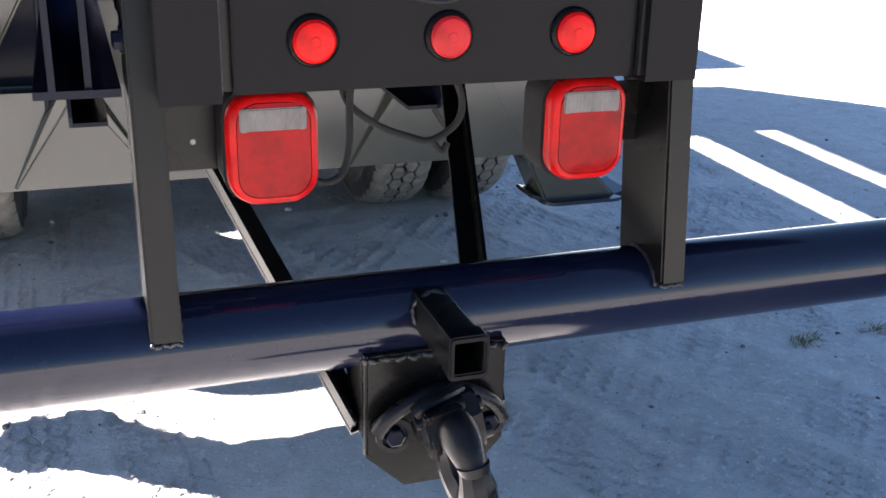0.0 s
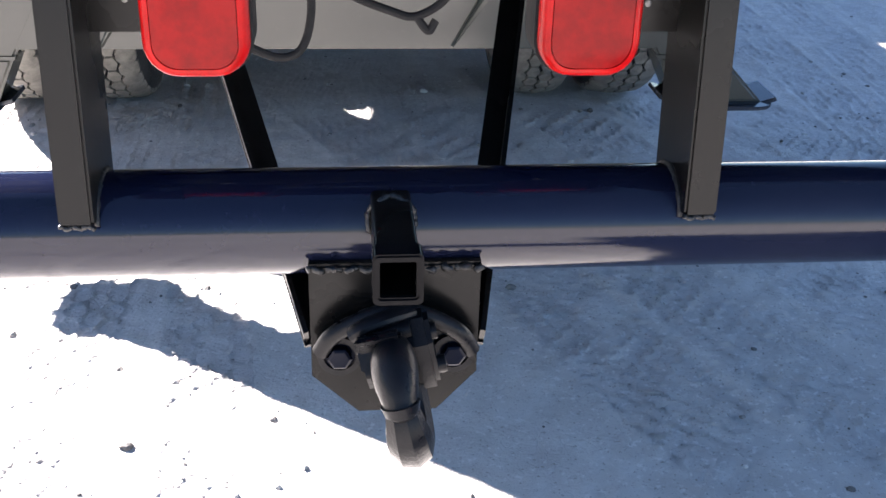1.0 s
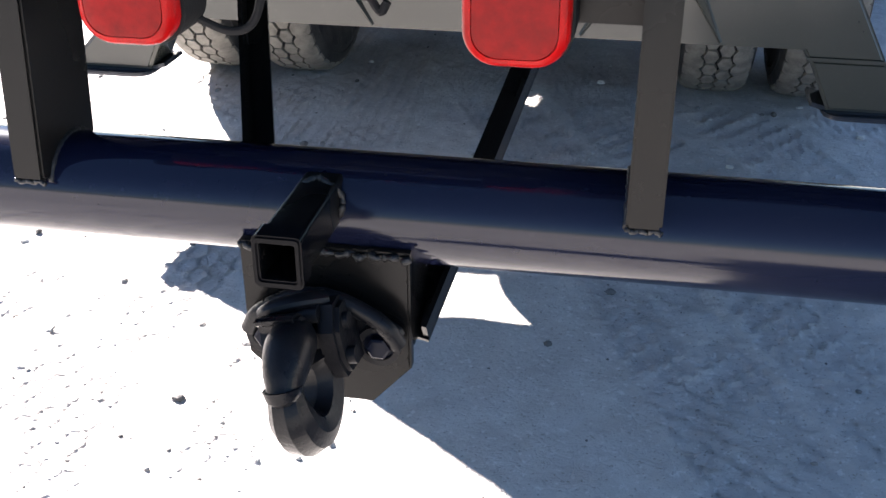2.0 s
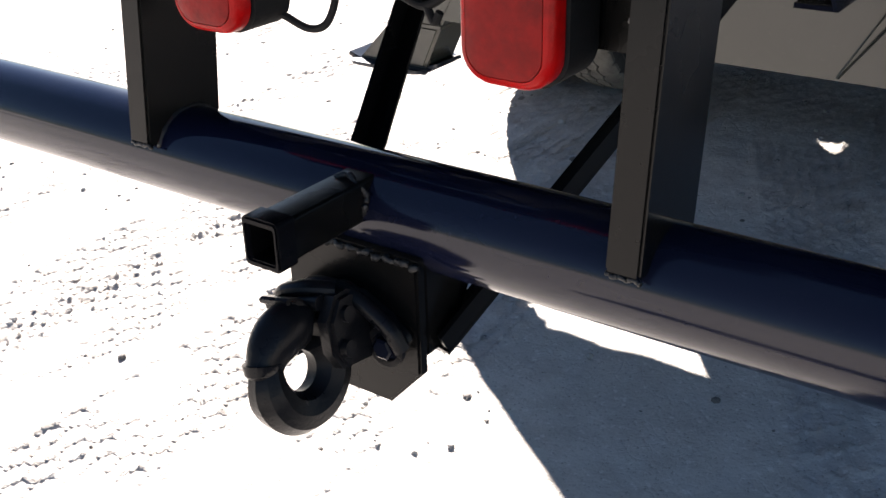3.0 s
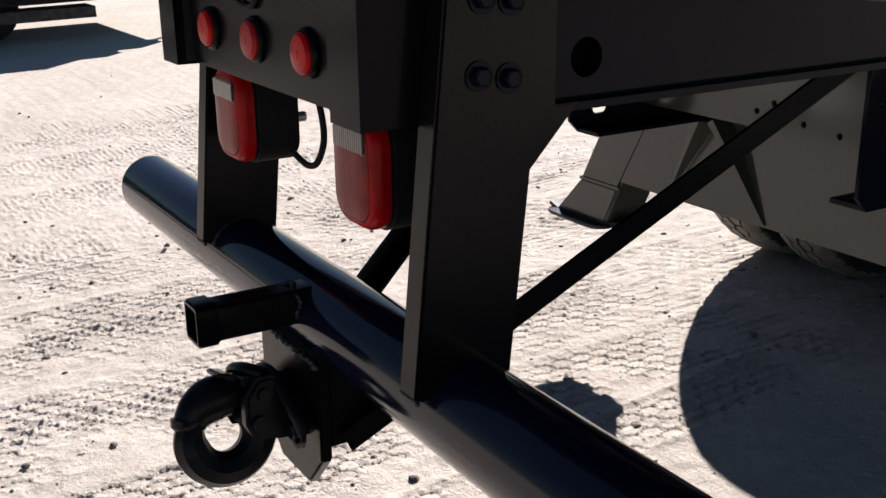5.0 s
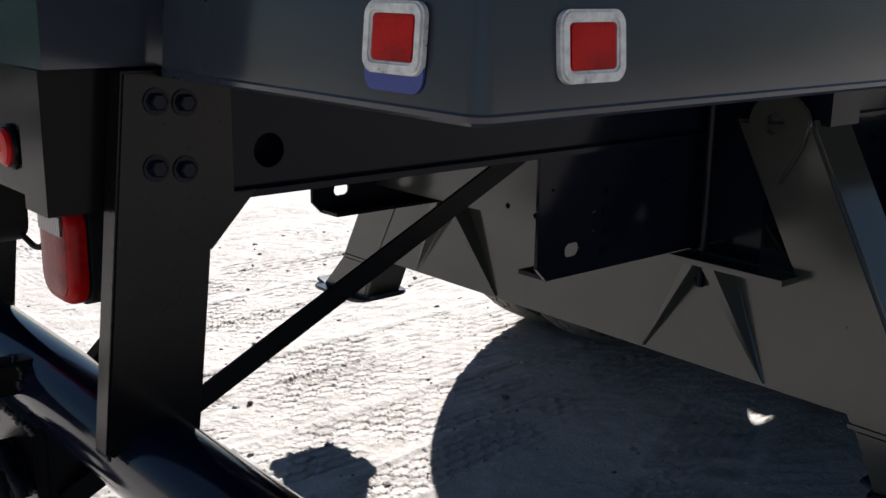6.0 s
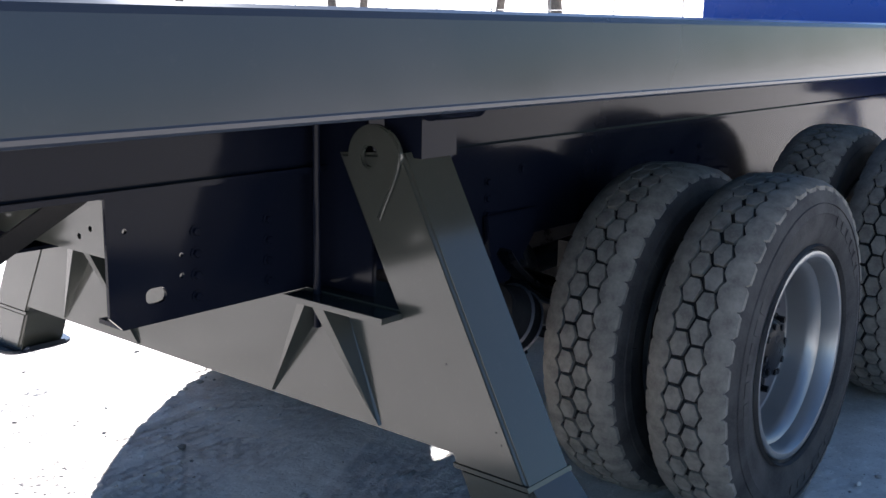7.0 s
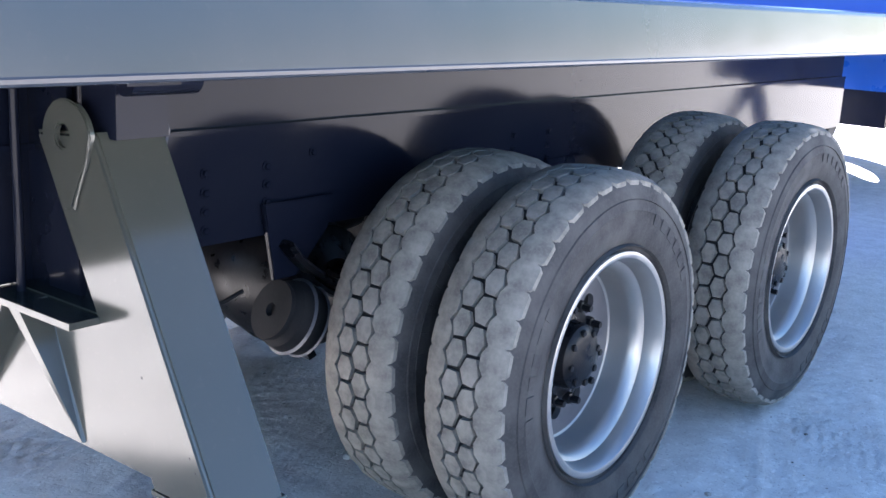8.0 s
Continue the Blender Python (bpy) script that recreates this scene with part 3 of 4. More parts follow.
part("latch", lean(sweep(bow(70, 152, 18, 0.066, 0.067), [0.030 + 0.010 * math.sin(math.pi * min(1.0, 0.15 + k / 20)) for k in range(19)], 18, flat=0.80)), M_cast, hook, "closed upper latch")
part("latch_nose", lean(sweep([(C - 0.006, 1.600, 0.628), (C - 0.006, 1.597, 0.618), (C - 0.006, 1.598, 0.609)], [0.030, 0.027, 0.018], 14, flat=0.9)), M_cast, hook)
part("shank", sweep([(C, 1.70, 0.618), (C, 1.745, 0.622), (C, 1.775, 0.616)], [0.040, 0.045, 0.052], 18, flat=1.05), M_cast, hook)
horn = [(1.712, 0.668), (1.696, 0.672), (1.690, 0.684), (1.680, 0.693), (1.664, 0.698), (1.657, 0.696), (1.658, 0.690), (1.666, 0.684), (1.668, 0.672), (1.655, 0.645), (1.690, 0.636)]
part("latch_horn", lean(prism(horn, "x", C - 0.052, C + 0.012)), M_cast, hook, "curved thumb horn on the latch", bevel=0.005)
for y, z, r in ((1.705, 0.674, 0.012), (1.722, 0.678, 0.013)):
    part("knuckle", lean(rod((C - 0.030, y, z), (C + 0.024, y, z), r, 18)), M_cast, hook, bevel=0.002)
for d0, d1, z0, z1, y0 in ((-0.050, -0.030, 0.592, 0.672, 1.672), (0.018, 0.050, 0.575, 0.682, 1.684)):
    cheek = [(y0, z0 + 0.03), (y0 + 0.014, z0), (1.768, z0 - 0.010), (1.768, z1 - 0.014), (1.740, z1), (y0 + 0.03, z1), (y0 + 0.004, z1 - 0.03)]
    part("cheek", lean(prism(cheek, "x", X(d0), X(d1))), M_cast, hook, bevel=0.007)
part("pivot_pin", lean(rod((X(-0.058), 1.722, 0.652), (X(0.058), 1.722, 0.652), 0.012)), M_cast, hook, bevel=0.002)
part("lock_pin", lean(rod((X(0.030), 1.706, 0.606), (X(0.062), 1.706, 0.606), 0.013)), M_cast, hook, bevel=0.003)
part("lock_lever", sweep(smooth_path([(X(-0.064), 1.708, 0.668), (X(-0.048), 1.705, 0.681), (X(-0.012), 1.712, 0.692), (X(0.018), 1.734, 0.688)], 5), 0.011, 12, flat=1.3, side=Vector((0, 1, 0))), M_cast, hook, "slanted lock lever")
part("flange_rim", sweep(smooth_path([(X(-0.110), 1.764, 0.606), (X(-0.088), 1.757, 0.640), (X(-0.03), 1.752, 0.674), (X(0.03), 1.752, 0.674), (X(0.088), 1.757, 0.640), (X(0.112), 1.764, 0.602)], 6), 0.013, 12), M_cast, hook)
bolt_hook = bolt_mesh(0.018, 0.016)
for d, z in ((-0.082, 0.600), (0.084, 0.600)):
    part("hook_bolt", bolt_hook, None, hook, m=Matrix.Translation((X(d), 1.767, z)) @ Matrix.Rotation(radians(-90), 4, "Z"))
    part("bolt_ring", lathe([(0.0, 0.023), (0.0, 0.032), (0.008, 0.032), (0.008, 0.023)], 24, closed=True), M_cast, hook, m=Matrix.Translation((X(d), 1.766, z)) @ Matrix.Rotation(radians(-90), 4, "Z"))

# tail lights


def dome(cu, cv, hu, hv, r, steps):
    """A domed cover: rings of a rounded rectangle, each step (shrink in metres, y); the last ring is closed."""
    bm = bmesh.new()
    rings = []
    for d, y in steps:
        rr = max(r - d, 0.006)
        rings.append([bm.verts.new((u, y, v)) for u, v in slot_ring(cu, cv, hu - d, hv - d, rr, 7)])
    for a, b in zip(rings, rings[1:]):
        for k in range(len(a)):
            bm.faces.new((a[k], a[(k + 1) % len(a)], b[(k + 1) % len(a)], b[k]))
    bm.faces.new(rings[-1])
    return bm


def tail_light(x0, x1, z0, z1, y, s, label):
    cu, cv, hu, hv = (x0 + x1) / 2, (z0 + z1) / 2, (x1 - x0) / 2, (z1 - z0) / 2
    ob = part("tail_light", prism(slot_ring(cu, cv, hu, hv, 0.046, 7), "y", y + 0.020, y + 0.110), M_hose, truck, label, bevel=0.008)
    border = dome(cu, cv, hu - 0.003, hv - 0.003, 0.046, [(0.0, y + 0.022), (0.0, y + 0.010), (0.0015, y + 0.003), (0.005, y - 0.003), (0.009, y - 0.006), (0.0135, y - 0.0075), (0.0140, y - 0.004)])
    part("lens_border", border, M_rimlens, ob, "bright red reflex border", sharp=60)
    part("lens", dome(cu, cv, hu - 0.0172, hv - 0.0172, 0.034, [(0.0, y - 0.004), (0.0005, y - 0.0078), (0.008, y - 0.0095), (0.02, y - 0.0108), (0.035, y - 0.0113)]), M_lens, ob, "red lens", sharp=60)
    rv = prism(slot_ring(cu - 0.001, z1 - 0.042, hu - 0.0225, 0.0175, 0.005, 3), "y", y - 0.0122, y + 0.002)
    part("reverse_lens", rv, M_clear, ob, "clear ribbed reverse lens", bevel=0.002)
    part("stud", rod((cu, y + 0.10, cv - 0.02), (cu, y + 0.15, cv - 0.02), 0.010), M_zinc, ob)
    return ob


lamp_l = tail_light(0.181, 0.325, 1.002, 1.181, 1.808, -1, "red tail light with a clear reverse window, hung from a side bracket")
lamp_r = tail_light(0.699, 0.842, 1.001, 1.180, 1.808, 1, "red tail light with a clear reverse window, faded and dusty")
rivet = finish(lathe([(0, 0.0), (0, 0.0055), (0.002, 0.0045), (0.003, 0.0)], 14), "rivet", M_dull, 40)
bk = part("light_bracket", box(0.068, 0.240, 1.926, 1.934, 1.034, 1.140), M_blackflat, truck, bevel=0.002)
part("bracket_bolt", rivet, None, bk, m=Matrix.Translation((0.147, 1.926, 1.080)) @ Matrix.Rotation(radians(-90), 4, "Z"))
bk = part("light_bracket", box(0.780, 0.932, 1.926, 1.934, 1.034, 1.140), M_blackflat, truck, bevel=0.002)
part("bracket_bolt", rivet, None, bk, m=Matrix.Translation((0.878, 1.926, 1.075)) @ Matrix.Rotation(radians(-90), 4, "Z"))
for pts in ([(0.278, 1.885, 1.045), (0.318, 1.905, 1.016), (0.355, 1.915, 1.000), (0.385, 1.922, 1.012), (0.399, 1.930, 1.06), (0.398, 1.922, 1.13), (0.40, 1.90, 1.20)],
            [(0.384, 1.93, 1.175), (0.40, 1.94, 1.125), (0.452, 1.95, 1.082), (0.51, 1.95, 1.058), (0.548, 1.95, 1.05), (0.59, 1.945, 1.078), (0.598, 1.94, 1.12), (0.57, 1.925, 1.18)],
            [(0.548, 1.95, 1.05), (0.565, 1.945, 1.03), (0.575, 1.945, 1.045)]):
    part("cable", sweep(smooth_path(pts, 6), 0.0062, 10), M_hose, truck, "drooping black lamp cable")

# ---- stabilizer: cross beam and two slanted legs ----
SY0, SY1 = 3.355, 3.53
sb = part("stabilizer_beam", prism([(XS(-0.945), 0.588), (XS(0.945), 0.588), (XS(0.79), 0.884), (XS(-0.79), 0.884)], "y", SY0, SY1), M_greybelly, truck, "grey steel stabilizer cross beam", bevel=0.004)


def rib(x0, z0, x1, z1, w):
    """A tapering gusset: thick at the top, running out to a point."""
    bm = bmesh.new()
    d = Vector((x1 - x0, 0, z1 - z0)).normalized()
    n = Vector((-d.z, 0, d.x))
    top = Vector((x0, SY0, z0))
    v = [top + n * w / 2, top - n * w / 2, top + Vector((0, -0.062, 0)) + n * w * 0.25, top + Vector((0, -0.062, 0)) - n * w * 0.25]
    tip = [Vector((x1, SY0, z1)) + n * 0.005, Vector((x1, SY0, z1)) - n * 0.005, Vector((x1, SY0 - 0.006, z1))]
    vs = [bm.verts.new(p) for p in v + tip]
    for f in ((0, 1, 3, 2), (0, 2, 6, 4), (1, 5, 6, 3), (2, 3, 6), (4, 6, 5), (0, 4, 5, 1)):
        bm.faces.new([vs[i] for i in f])
    return bm


for x0, x1, w in ((0.926, 0.755, 0.048), (0.978, 1.124, 0.060), (0.006, 0.180, 0.048), (-0.050, -0.206, 0.060)):
    part("rib", rib(x0, 0.868, x1, 0.597, w), M_greybelly, sb, "tapered grey gusset rib", bevel=0.002)
for s in (1, -1):
    a, b = sorted((XC(0.455, s), XC(0.775, s)))
    part("clamp_plate", box(a, b, 3.285, 3.50, 0.866, 0.880), M_greybelly, sb, bevel=0.004)
    part("hanger_plate", prism([(XC(0.462, s), 0.881), (XC(0.64, s), 0.881), (XC(0.64, s), 1.17), (XC(0.60, s), 1.36), (XC(0.462, s), 1.36)], "y", 3.40, 3.414), M_chassis, truck, "black hanger plate between rail and stabilizer", bevel=0.002)
    for y in (3.345, 3.485):
        rd = part("threaded_rod", rod((XC(0.511, s), y, 0.798), (XC(0.511, s), y, 1.38), 0.0105, 12), M_chassis, truck, "black clamp rod beside the frame rail")
        part("nut", lathe([(-0.008, 0.0), (-0.008, 0.017), (0.008, 0.017), (0.008, 0.0)], 6), M_chassis, rd, m=Matrix.Translation((XC(0.511, s), y, 0.855)) @ Matrix.Rotation(radians(90), 4, "Y"))
    LY0, LY1 = 3.352, 3.514
    leg = part("stabilizer_leg", prism([(XS(0.572, s), 1.222), (XS(0.935, s), 0.564), (XS(1.132, s), 0.564), (XS(0.771, s), 1.238)], "y", LY0, LY1), M_greybelly, truck, "slanted grey stabilizer leg", bevel=0.009, seg=3)
    lug = [(XS(0.694 + 0.080 * math.cos(radians(a)), s), 1.220 + 0.076 * math.sin(radians(a))) for a in range(8, 201, 12)]
    lug += [(XS(0.640, s), 1.145), (XS(0.676, s), 1.076), (XS(0.708, s), 1.086), (XS(0.730, s), 1.13), (XS(0.758, s), 1.18)]
    part("lug", prism(lug, "y", LY0 - 0.010, LY0 + 0.004, [circle(XS(0.682, s), 1.223, 0.024, 16)]), M_greybelly, leg, "rounded lug with a pin hole", bevel=0.003)
    part("lug", prism(lug, "y", LY1 + 0.001, LY1 + 0.014), M_grey, leg, bevel=0.003)
    part("weld_bead", sweep(smooth_path([(XS(0.768, s), LY0 - 0.006, 1.236), (XS(0.760, s), LY0 - 0.006, 1.19), (XS(0.738, s), LY0 - 0.006, 1.14), (XS(0.710, s), LY0 - 0.004, 1.084)], 5), [0.0024 + 0.0008 * (k % 2) for k in range(16)], 8), M_greybelly, leg)
    part("pivot_block", box(*sorted((XS(0.690, s), XS(0.800, s))), LY0 + 0.030, LY1 - 0.012, 1.225, 1.33), M_chassis, leg, bevel=0.006)
    part("pivot_tube", lathe([(-0.08, 0.0), (-0.08, 0.034), (0.08, 0.034), (0.08, 0.0)], 24), M_chassis, leg, m=Matrix.Translation((XS(0.815, s), 3.47, 1.342)) @ Matrix.Rotation(radians(90), 4, "Z"))
    part("pivot_bracket", box(*sorted((XS(0.54, s), XS(0.85, s))), LY0 + 0.02, LY1 - 0.02, 1.33, 1.42), M_chassis, leg, bevel=0.004)
    # telescoping foot
    part("collar", prism([(XS(0.931, s), 0.570), (XS(0.934, s), 0.560), (XS(1.1355, s), 0.560), (XS(1.131, s), 0.570)], "y", LY0 - 0.0015, LY1 + 0.0015), M_greybelly, leg)
    part("inner_leg", prism([(XS(0.938, s), 0.564), (XS(1.004, s), 0.424), (XS(1.268, s), 0.424), (XS(1.132, s), 0.564)], "y", LY0 + 0.004, LY1 + 0.006), M_greybelly, leg, bevel=0.010, seg=3)
    part("foot_plate", prism(slot_ring(XS(1.146, s), 3.44, 0.154, 0.125, 0.055), "z", 0.412, 0.4235), M_grey, leg, "dark steel foot plate held off the ground", bevel=0.003)
    part("foot_lip", prism([(XS(1.277, s), 0.412), (XS(1.318, s), 0.426), (XS(1.312, s), 0.438), (XS(1.265, s), 0.424)], "y", 3.36, 3.52), M_grey, leg, bevel=0.003)
    part("foot_lip", prism([(XS(1.017, s), 0.413), (XS(0.962, s), 0.430), (XS(0.967, s), 0.441), (XS(1.025, s), 0.424)], "y", 3.372, 3.508), M_grey, leg, bevel=0.003)
    for d, z in ((1.045, 0.67), (1.06, 0.645), (0.905, 0.79)):
        part("leg_screw", lathe([(0, 0.0), (0, 0.003), (0.0015, 0.0025), (0.0015, 0.0)], 10), M_cast, leg, m=Matrix.Translation((XS(d, s), LY0 + 0.001, z)) @ Matrix.Rotation(radians(-90), 4, "Z"))

# ---- wheels ----
TR, RIM = 0.549, 0.314


def tyre_mesh():
    prof = [(-0.098, RIM - 0.004), (-0.112, RIM + 0.012), (-0.128, RIM + 0.05), (-0.139, RIM + 0.10), (-0.136, RIM + 0.125), (-0.139, RIM + 0.13), (-0.132, 0.478), (-0.126, 0.500), (-0.121, 0.516), (-0.112, 0.526), (-0.06, 0.531), (0.0, 0.532)]
    prof = prof + [(-x, r) for x, r in prof[-2::-1]]
    prof += [(0.06, RIM - 0.01), (-0.06, RIM - 0.01)]
    bm = lathe(prof, 88, closed=True)
    # raised ribs and lettering-like bars stay plain: two thin rings on the sidewall
    for sx in (1, -1):
        for rr, ww, out in ((RIM + 0.030, 0.004, 0.1365), (RIM + 0.160, 0.006, 0.1365)):
            lathe([(sx * out, rr), (sx * (out - 0.013), rr - ww), (sx * (out - 0.013), rr + ww)], 72, bm, closed=True)
    rs = random.Random(3)
    for sx in (1, -1):
        for a0 in (0.3, 2.4, 4.5):
            for k in range(6):
                a, r, t = a0 + 0.135 * k, 0.430, rs.uniform(0.030, 0.046)
                c = Vector((sx * 0.1388, r * math.cos(a), r * math.sin(a)))
                bar(c - Vector((0, math.cos(a), math.sin(a))) * 0.017, c + Vector((0, math.cos(a), math.sin(a))) * 0.017, t, 0.003, (0, -math.sin(a), math.cos(a)), bm)
    return finish(bm, "tyre", M_tyre, 40)


def tread_mesh(kind=0):
    """Interlocking six-sided blocks round the crown, with scalloped shoulder blocks."""
    verts, faces = [], []
    n = 44 if kind == 0 else 52
    pitch = 2 * math.pi * TR / n
    crown = lambda w: TR - 0.010 * (w / 0.118) ** 2 - 0.012 * max(0.0, abs(w) - 0.095) / 0.023

    def block(pts, depth=0.020, swell=0.0012):
        cw, cu = sum(p[0] for p in pts) / len(pts), sum(p[1] for p in pts) / len(pts)
        base = len(verts)
        for w, u in pts:
            a = u / TR
            r = crown(w) - depth
            verts.append((cw + (w - cw) * 1.04, r * math.cos(a), r * math.sin(a)))
        for w, u in pts:
            a = u / TR
            r = crown(w)
            verts.append((w, r * math.cos(a), r * math.sin(a)))
        a, r = cu / TR, crown(cw) + swell
        verts.append((cw, r * math.cos(a), r * math.sin(a)))
        m = len(pts)
        for k in range(m):
            j = (k + 1) % m
            faces.append((base + k, base + j, base + m + j, base + m + k))
            faces.append((base + m + k, base + m + j, base + 2 * m))

    rs = random.Random(4 + kind)
    half, g = pitch / 2, 0.0052
    for k in range(n):
        for c, w0 in enumerate((-0.0265, 0.0265) if kind == 0 else (-0.045, 0.0, 0.045)):
            u0 = (k + (0.5 if c % 2 else 0.0)) * pitch
            hw, hi = (0.0272, 0.0140) if kind == 0 else (0.0285, 0.0075)
            hu = half - g
            tilt = 0.003 if c != 1 else -0.003
            pts = [(-hw, tilt), (-hi, -hu), (hi, -hu + tilt * 0.6), (hw, -tilt), (hi, hu), (-hi, hu + tilt * 0.6)]
            block([(w0 + w, u0 + u + rs.uniform(-0.0018, 0.0018) * (1 - kind)) for w, u in pts])
        for s in (1, -1):
            u0 = (k + (0.0 if s > 0 and kind == 0 else 0.5)) * pitch
            inner, tip = (0.0512, 0.0655) if kind == 0 else (0.0610, 0.0815)
            pts = [(inner, -half * 0.42), (inner, half * 0.42), (tip, half + 0.0003), (0.108, half + 0.0003), (0.1165, half - 0.003), (0.1215, half - 0.012), (0.1218, 0.002), (0.1215, -half + 0.012), (0.1165, -half + 0.003), (0.108, -half - 0.0003), (tip, -half - 0.0003)]
            block([(s * w, u0 + s * u) for w, u in pts], 0.020, 0.0)
    me = bpy.data.meshes.new("tread")
    me.from_pydata(verts, [], faces)
    bm = bmesh.new()
    bm.from_mesh(me)
    bpy.data.meshes.remove(me)
    return finish(bm, "tread", M_tread, 28)


def rim_mesh():
    """An outer dual rim: rolled lip, stepped barrel, deep dish."""
    prof = [(0.118, RIM + 0.014), (0.126, RIM + 0.012), (0.129, RIM + 0.004), (0.126, RIM - 0.006), (0.116, RIM - 0.012), (0.098, RIM - 0.018), (0.072, RIM - 0.022), (0.066, RIM - 0.034), (0.052, RIM - 0.044), (0.030, RIM - 0.049), (-0.010, RIM - 0.051),
            (-0.028, RIM - 0.056), (-0.036, RIM - 0.072), (-0.040, 0.225)]
    bm = lathe(prof, 80)
    lid = [f for f in bm.faces if len(f.verts) > 8]
    bmesh.ops.delete(bm, geom=lid, context="FACES")
    return finish(bm, "rim", M_rim, 40)


def disc_mesh():
    """The wheel's disc with ten round hand holes."""
    ring_o = circle(0, 0, 0.250, 60)
    holes = [circle(0.172 * math.cos(radians(a)), 0.172 * math.sin(radians(a)), 0.030, 18) for a in range(0, 360, 36)]
    return finish(prism(ring_o, "x", -0.048, -0.030, holes), "disc", M_disc, 30)


def hub_mesh():
    prof = [(-0.042, 0.0), (-0.042, 0.140), (-0.030, 0.142), (-0.022, 0.128), (-0.018, 0.100), (0.026, 0.094), (0.036, 0.082), (0.042, 0.060), (0.044, 0.0)]
    return finish(lathe(prof, 40), "hub", M_cast, 30)


def inner_rim_mesh():
    prof = [(-0.118, RIM + 0.012), (-0.126, RIM), (-0.110, RIM - 0.014), (-0.05, RIM - 0.048), (0.05, RIM - 0.050), (0.110, RIM - 0.014), (0.124, RIM), (0.118, RIM + 0.012), (0.10, RIM + 0.002), (-0.10, RIM + 0.002)]
    return finish(lathe(prof, 56, closed=True), "rim", M_dull, 40)


ME_tyre, ME_tread, ME_tread2 = tyre_mesh(), tread_mesh(0), tread_mesh(1)
# groove floor in near-black rubber, which deepens the shade between the blocks
ME_treadbase = finish(lathe([(-0.108, 0.522), (-0.106, 0.530), (-0.05, 0.5345), (0.05, 0.5345), (0.106, 0.530), (0.108, 0.522)], 88, closed=True), "tread_base", M_hose, 60)
ME_rim, ME_disc, ME_hub, ME_inner = rim_mesh(), disc_mesh(), hub_mesh(), inner_rim_mesh()
ME_nut = finish(lathe([(0, 0.0), (0, 0.018), (0.022, 0.0175), (0.024, 0.011), (0.050, 0.010), (0.050, 0.0)], 6), "lug_nut", M_cast, 25)
ME_hubnut = finish(lathe([(0, 0.0), (0, 0.011), (0.010, 0.010), (0.011, 0.0)], 6), "hub_bolt", M_cast, 25)
KW = 0.948  # tyre size against the drawn profile
WZ = {4.607: 0.584, 5.955: 0.621}
for y, spin in ((4.607, 0), (5.955, 17)):
    for s in (1, -1):
        for d, outer in ((1.118 if y < 5 else 1.136, True), (0.781 if y < 5 else 0.805, False)):
            base = Matrix.Translation((XW(d, s), y if s > 0 else y - 0.03, WZ[y])) @ (Matrix.Identity(4) if s > 0 else Matrix.Rotation(math.pi, 4, "Z")) @ Matrix.Rotation(radians(spin + (11 if outer else 0)), 4, "X") @ Matrix.Scale(KW, 4)
            wheel = thing("wheel", "", "", at=base)
            wheel.parent = truck
            tagged(wheel, "outer dual wheel with a deep silver rim" if outer else "inner dual wheel")
            part("tyre", ME_tyre, None, wheel, "dusty black truck tyre")
            part("tread_base", ME_treadbase, None, wheel)
            part("tread", ME_tread2 if (y > 5 and not outer) else ME_tread, None, wheel, "worn tread of six-sided blocks")
            if outer:
                part("rim", ME_rim, None, wheel, "silver dished rim")
                part("disc", ME_disc, None, wheel, "silver disc with round hand holes")
                part("hub", ME_hub, None, wheel, "black greasy hub")
                for a in range(0, 360, 36):
                    r = radians(a + 18)
                    part("lug_nut", ME_nut, None, wheel, m=Matrix.Translation((-0.032, 0.134 * math.cos(r), 0.146 * math.sin(r))))
                for a in range(0, 360, 45):
                    r = radians(a)
                    part("hub_bolt", ME_hubnut, None, wheel, m=Matrix.Translation((0.034, 0.072 * math.cos(r), 0.078 * math.sin(r))))
            else:
                part("rim", ME_inner, None, wheel, "dull inner rim")

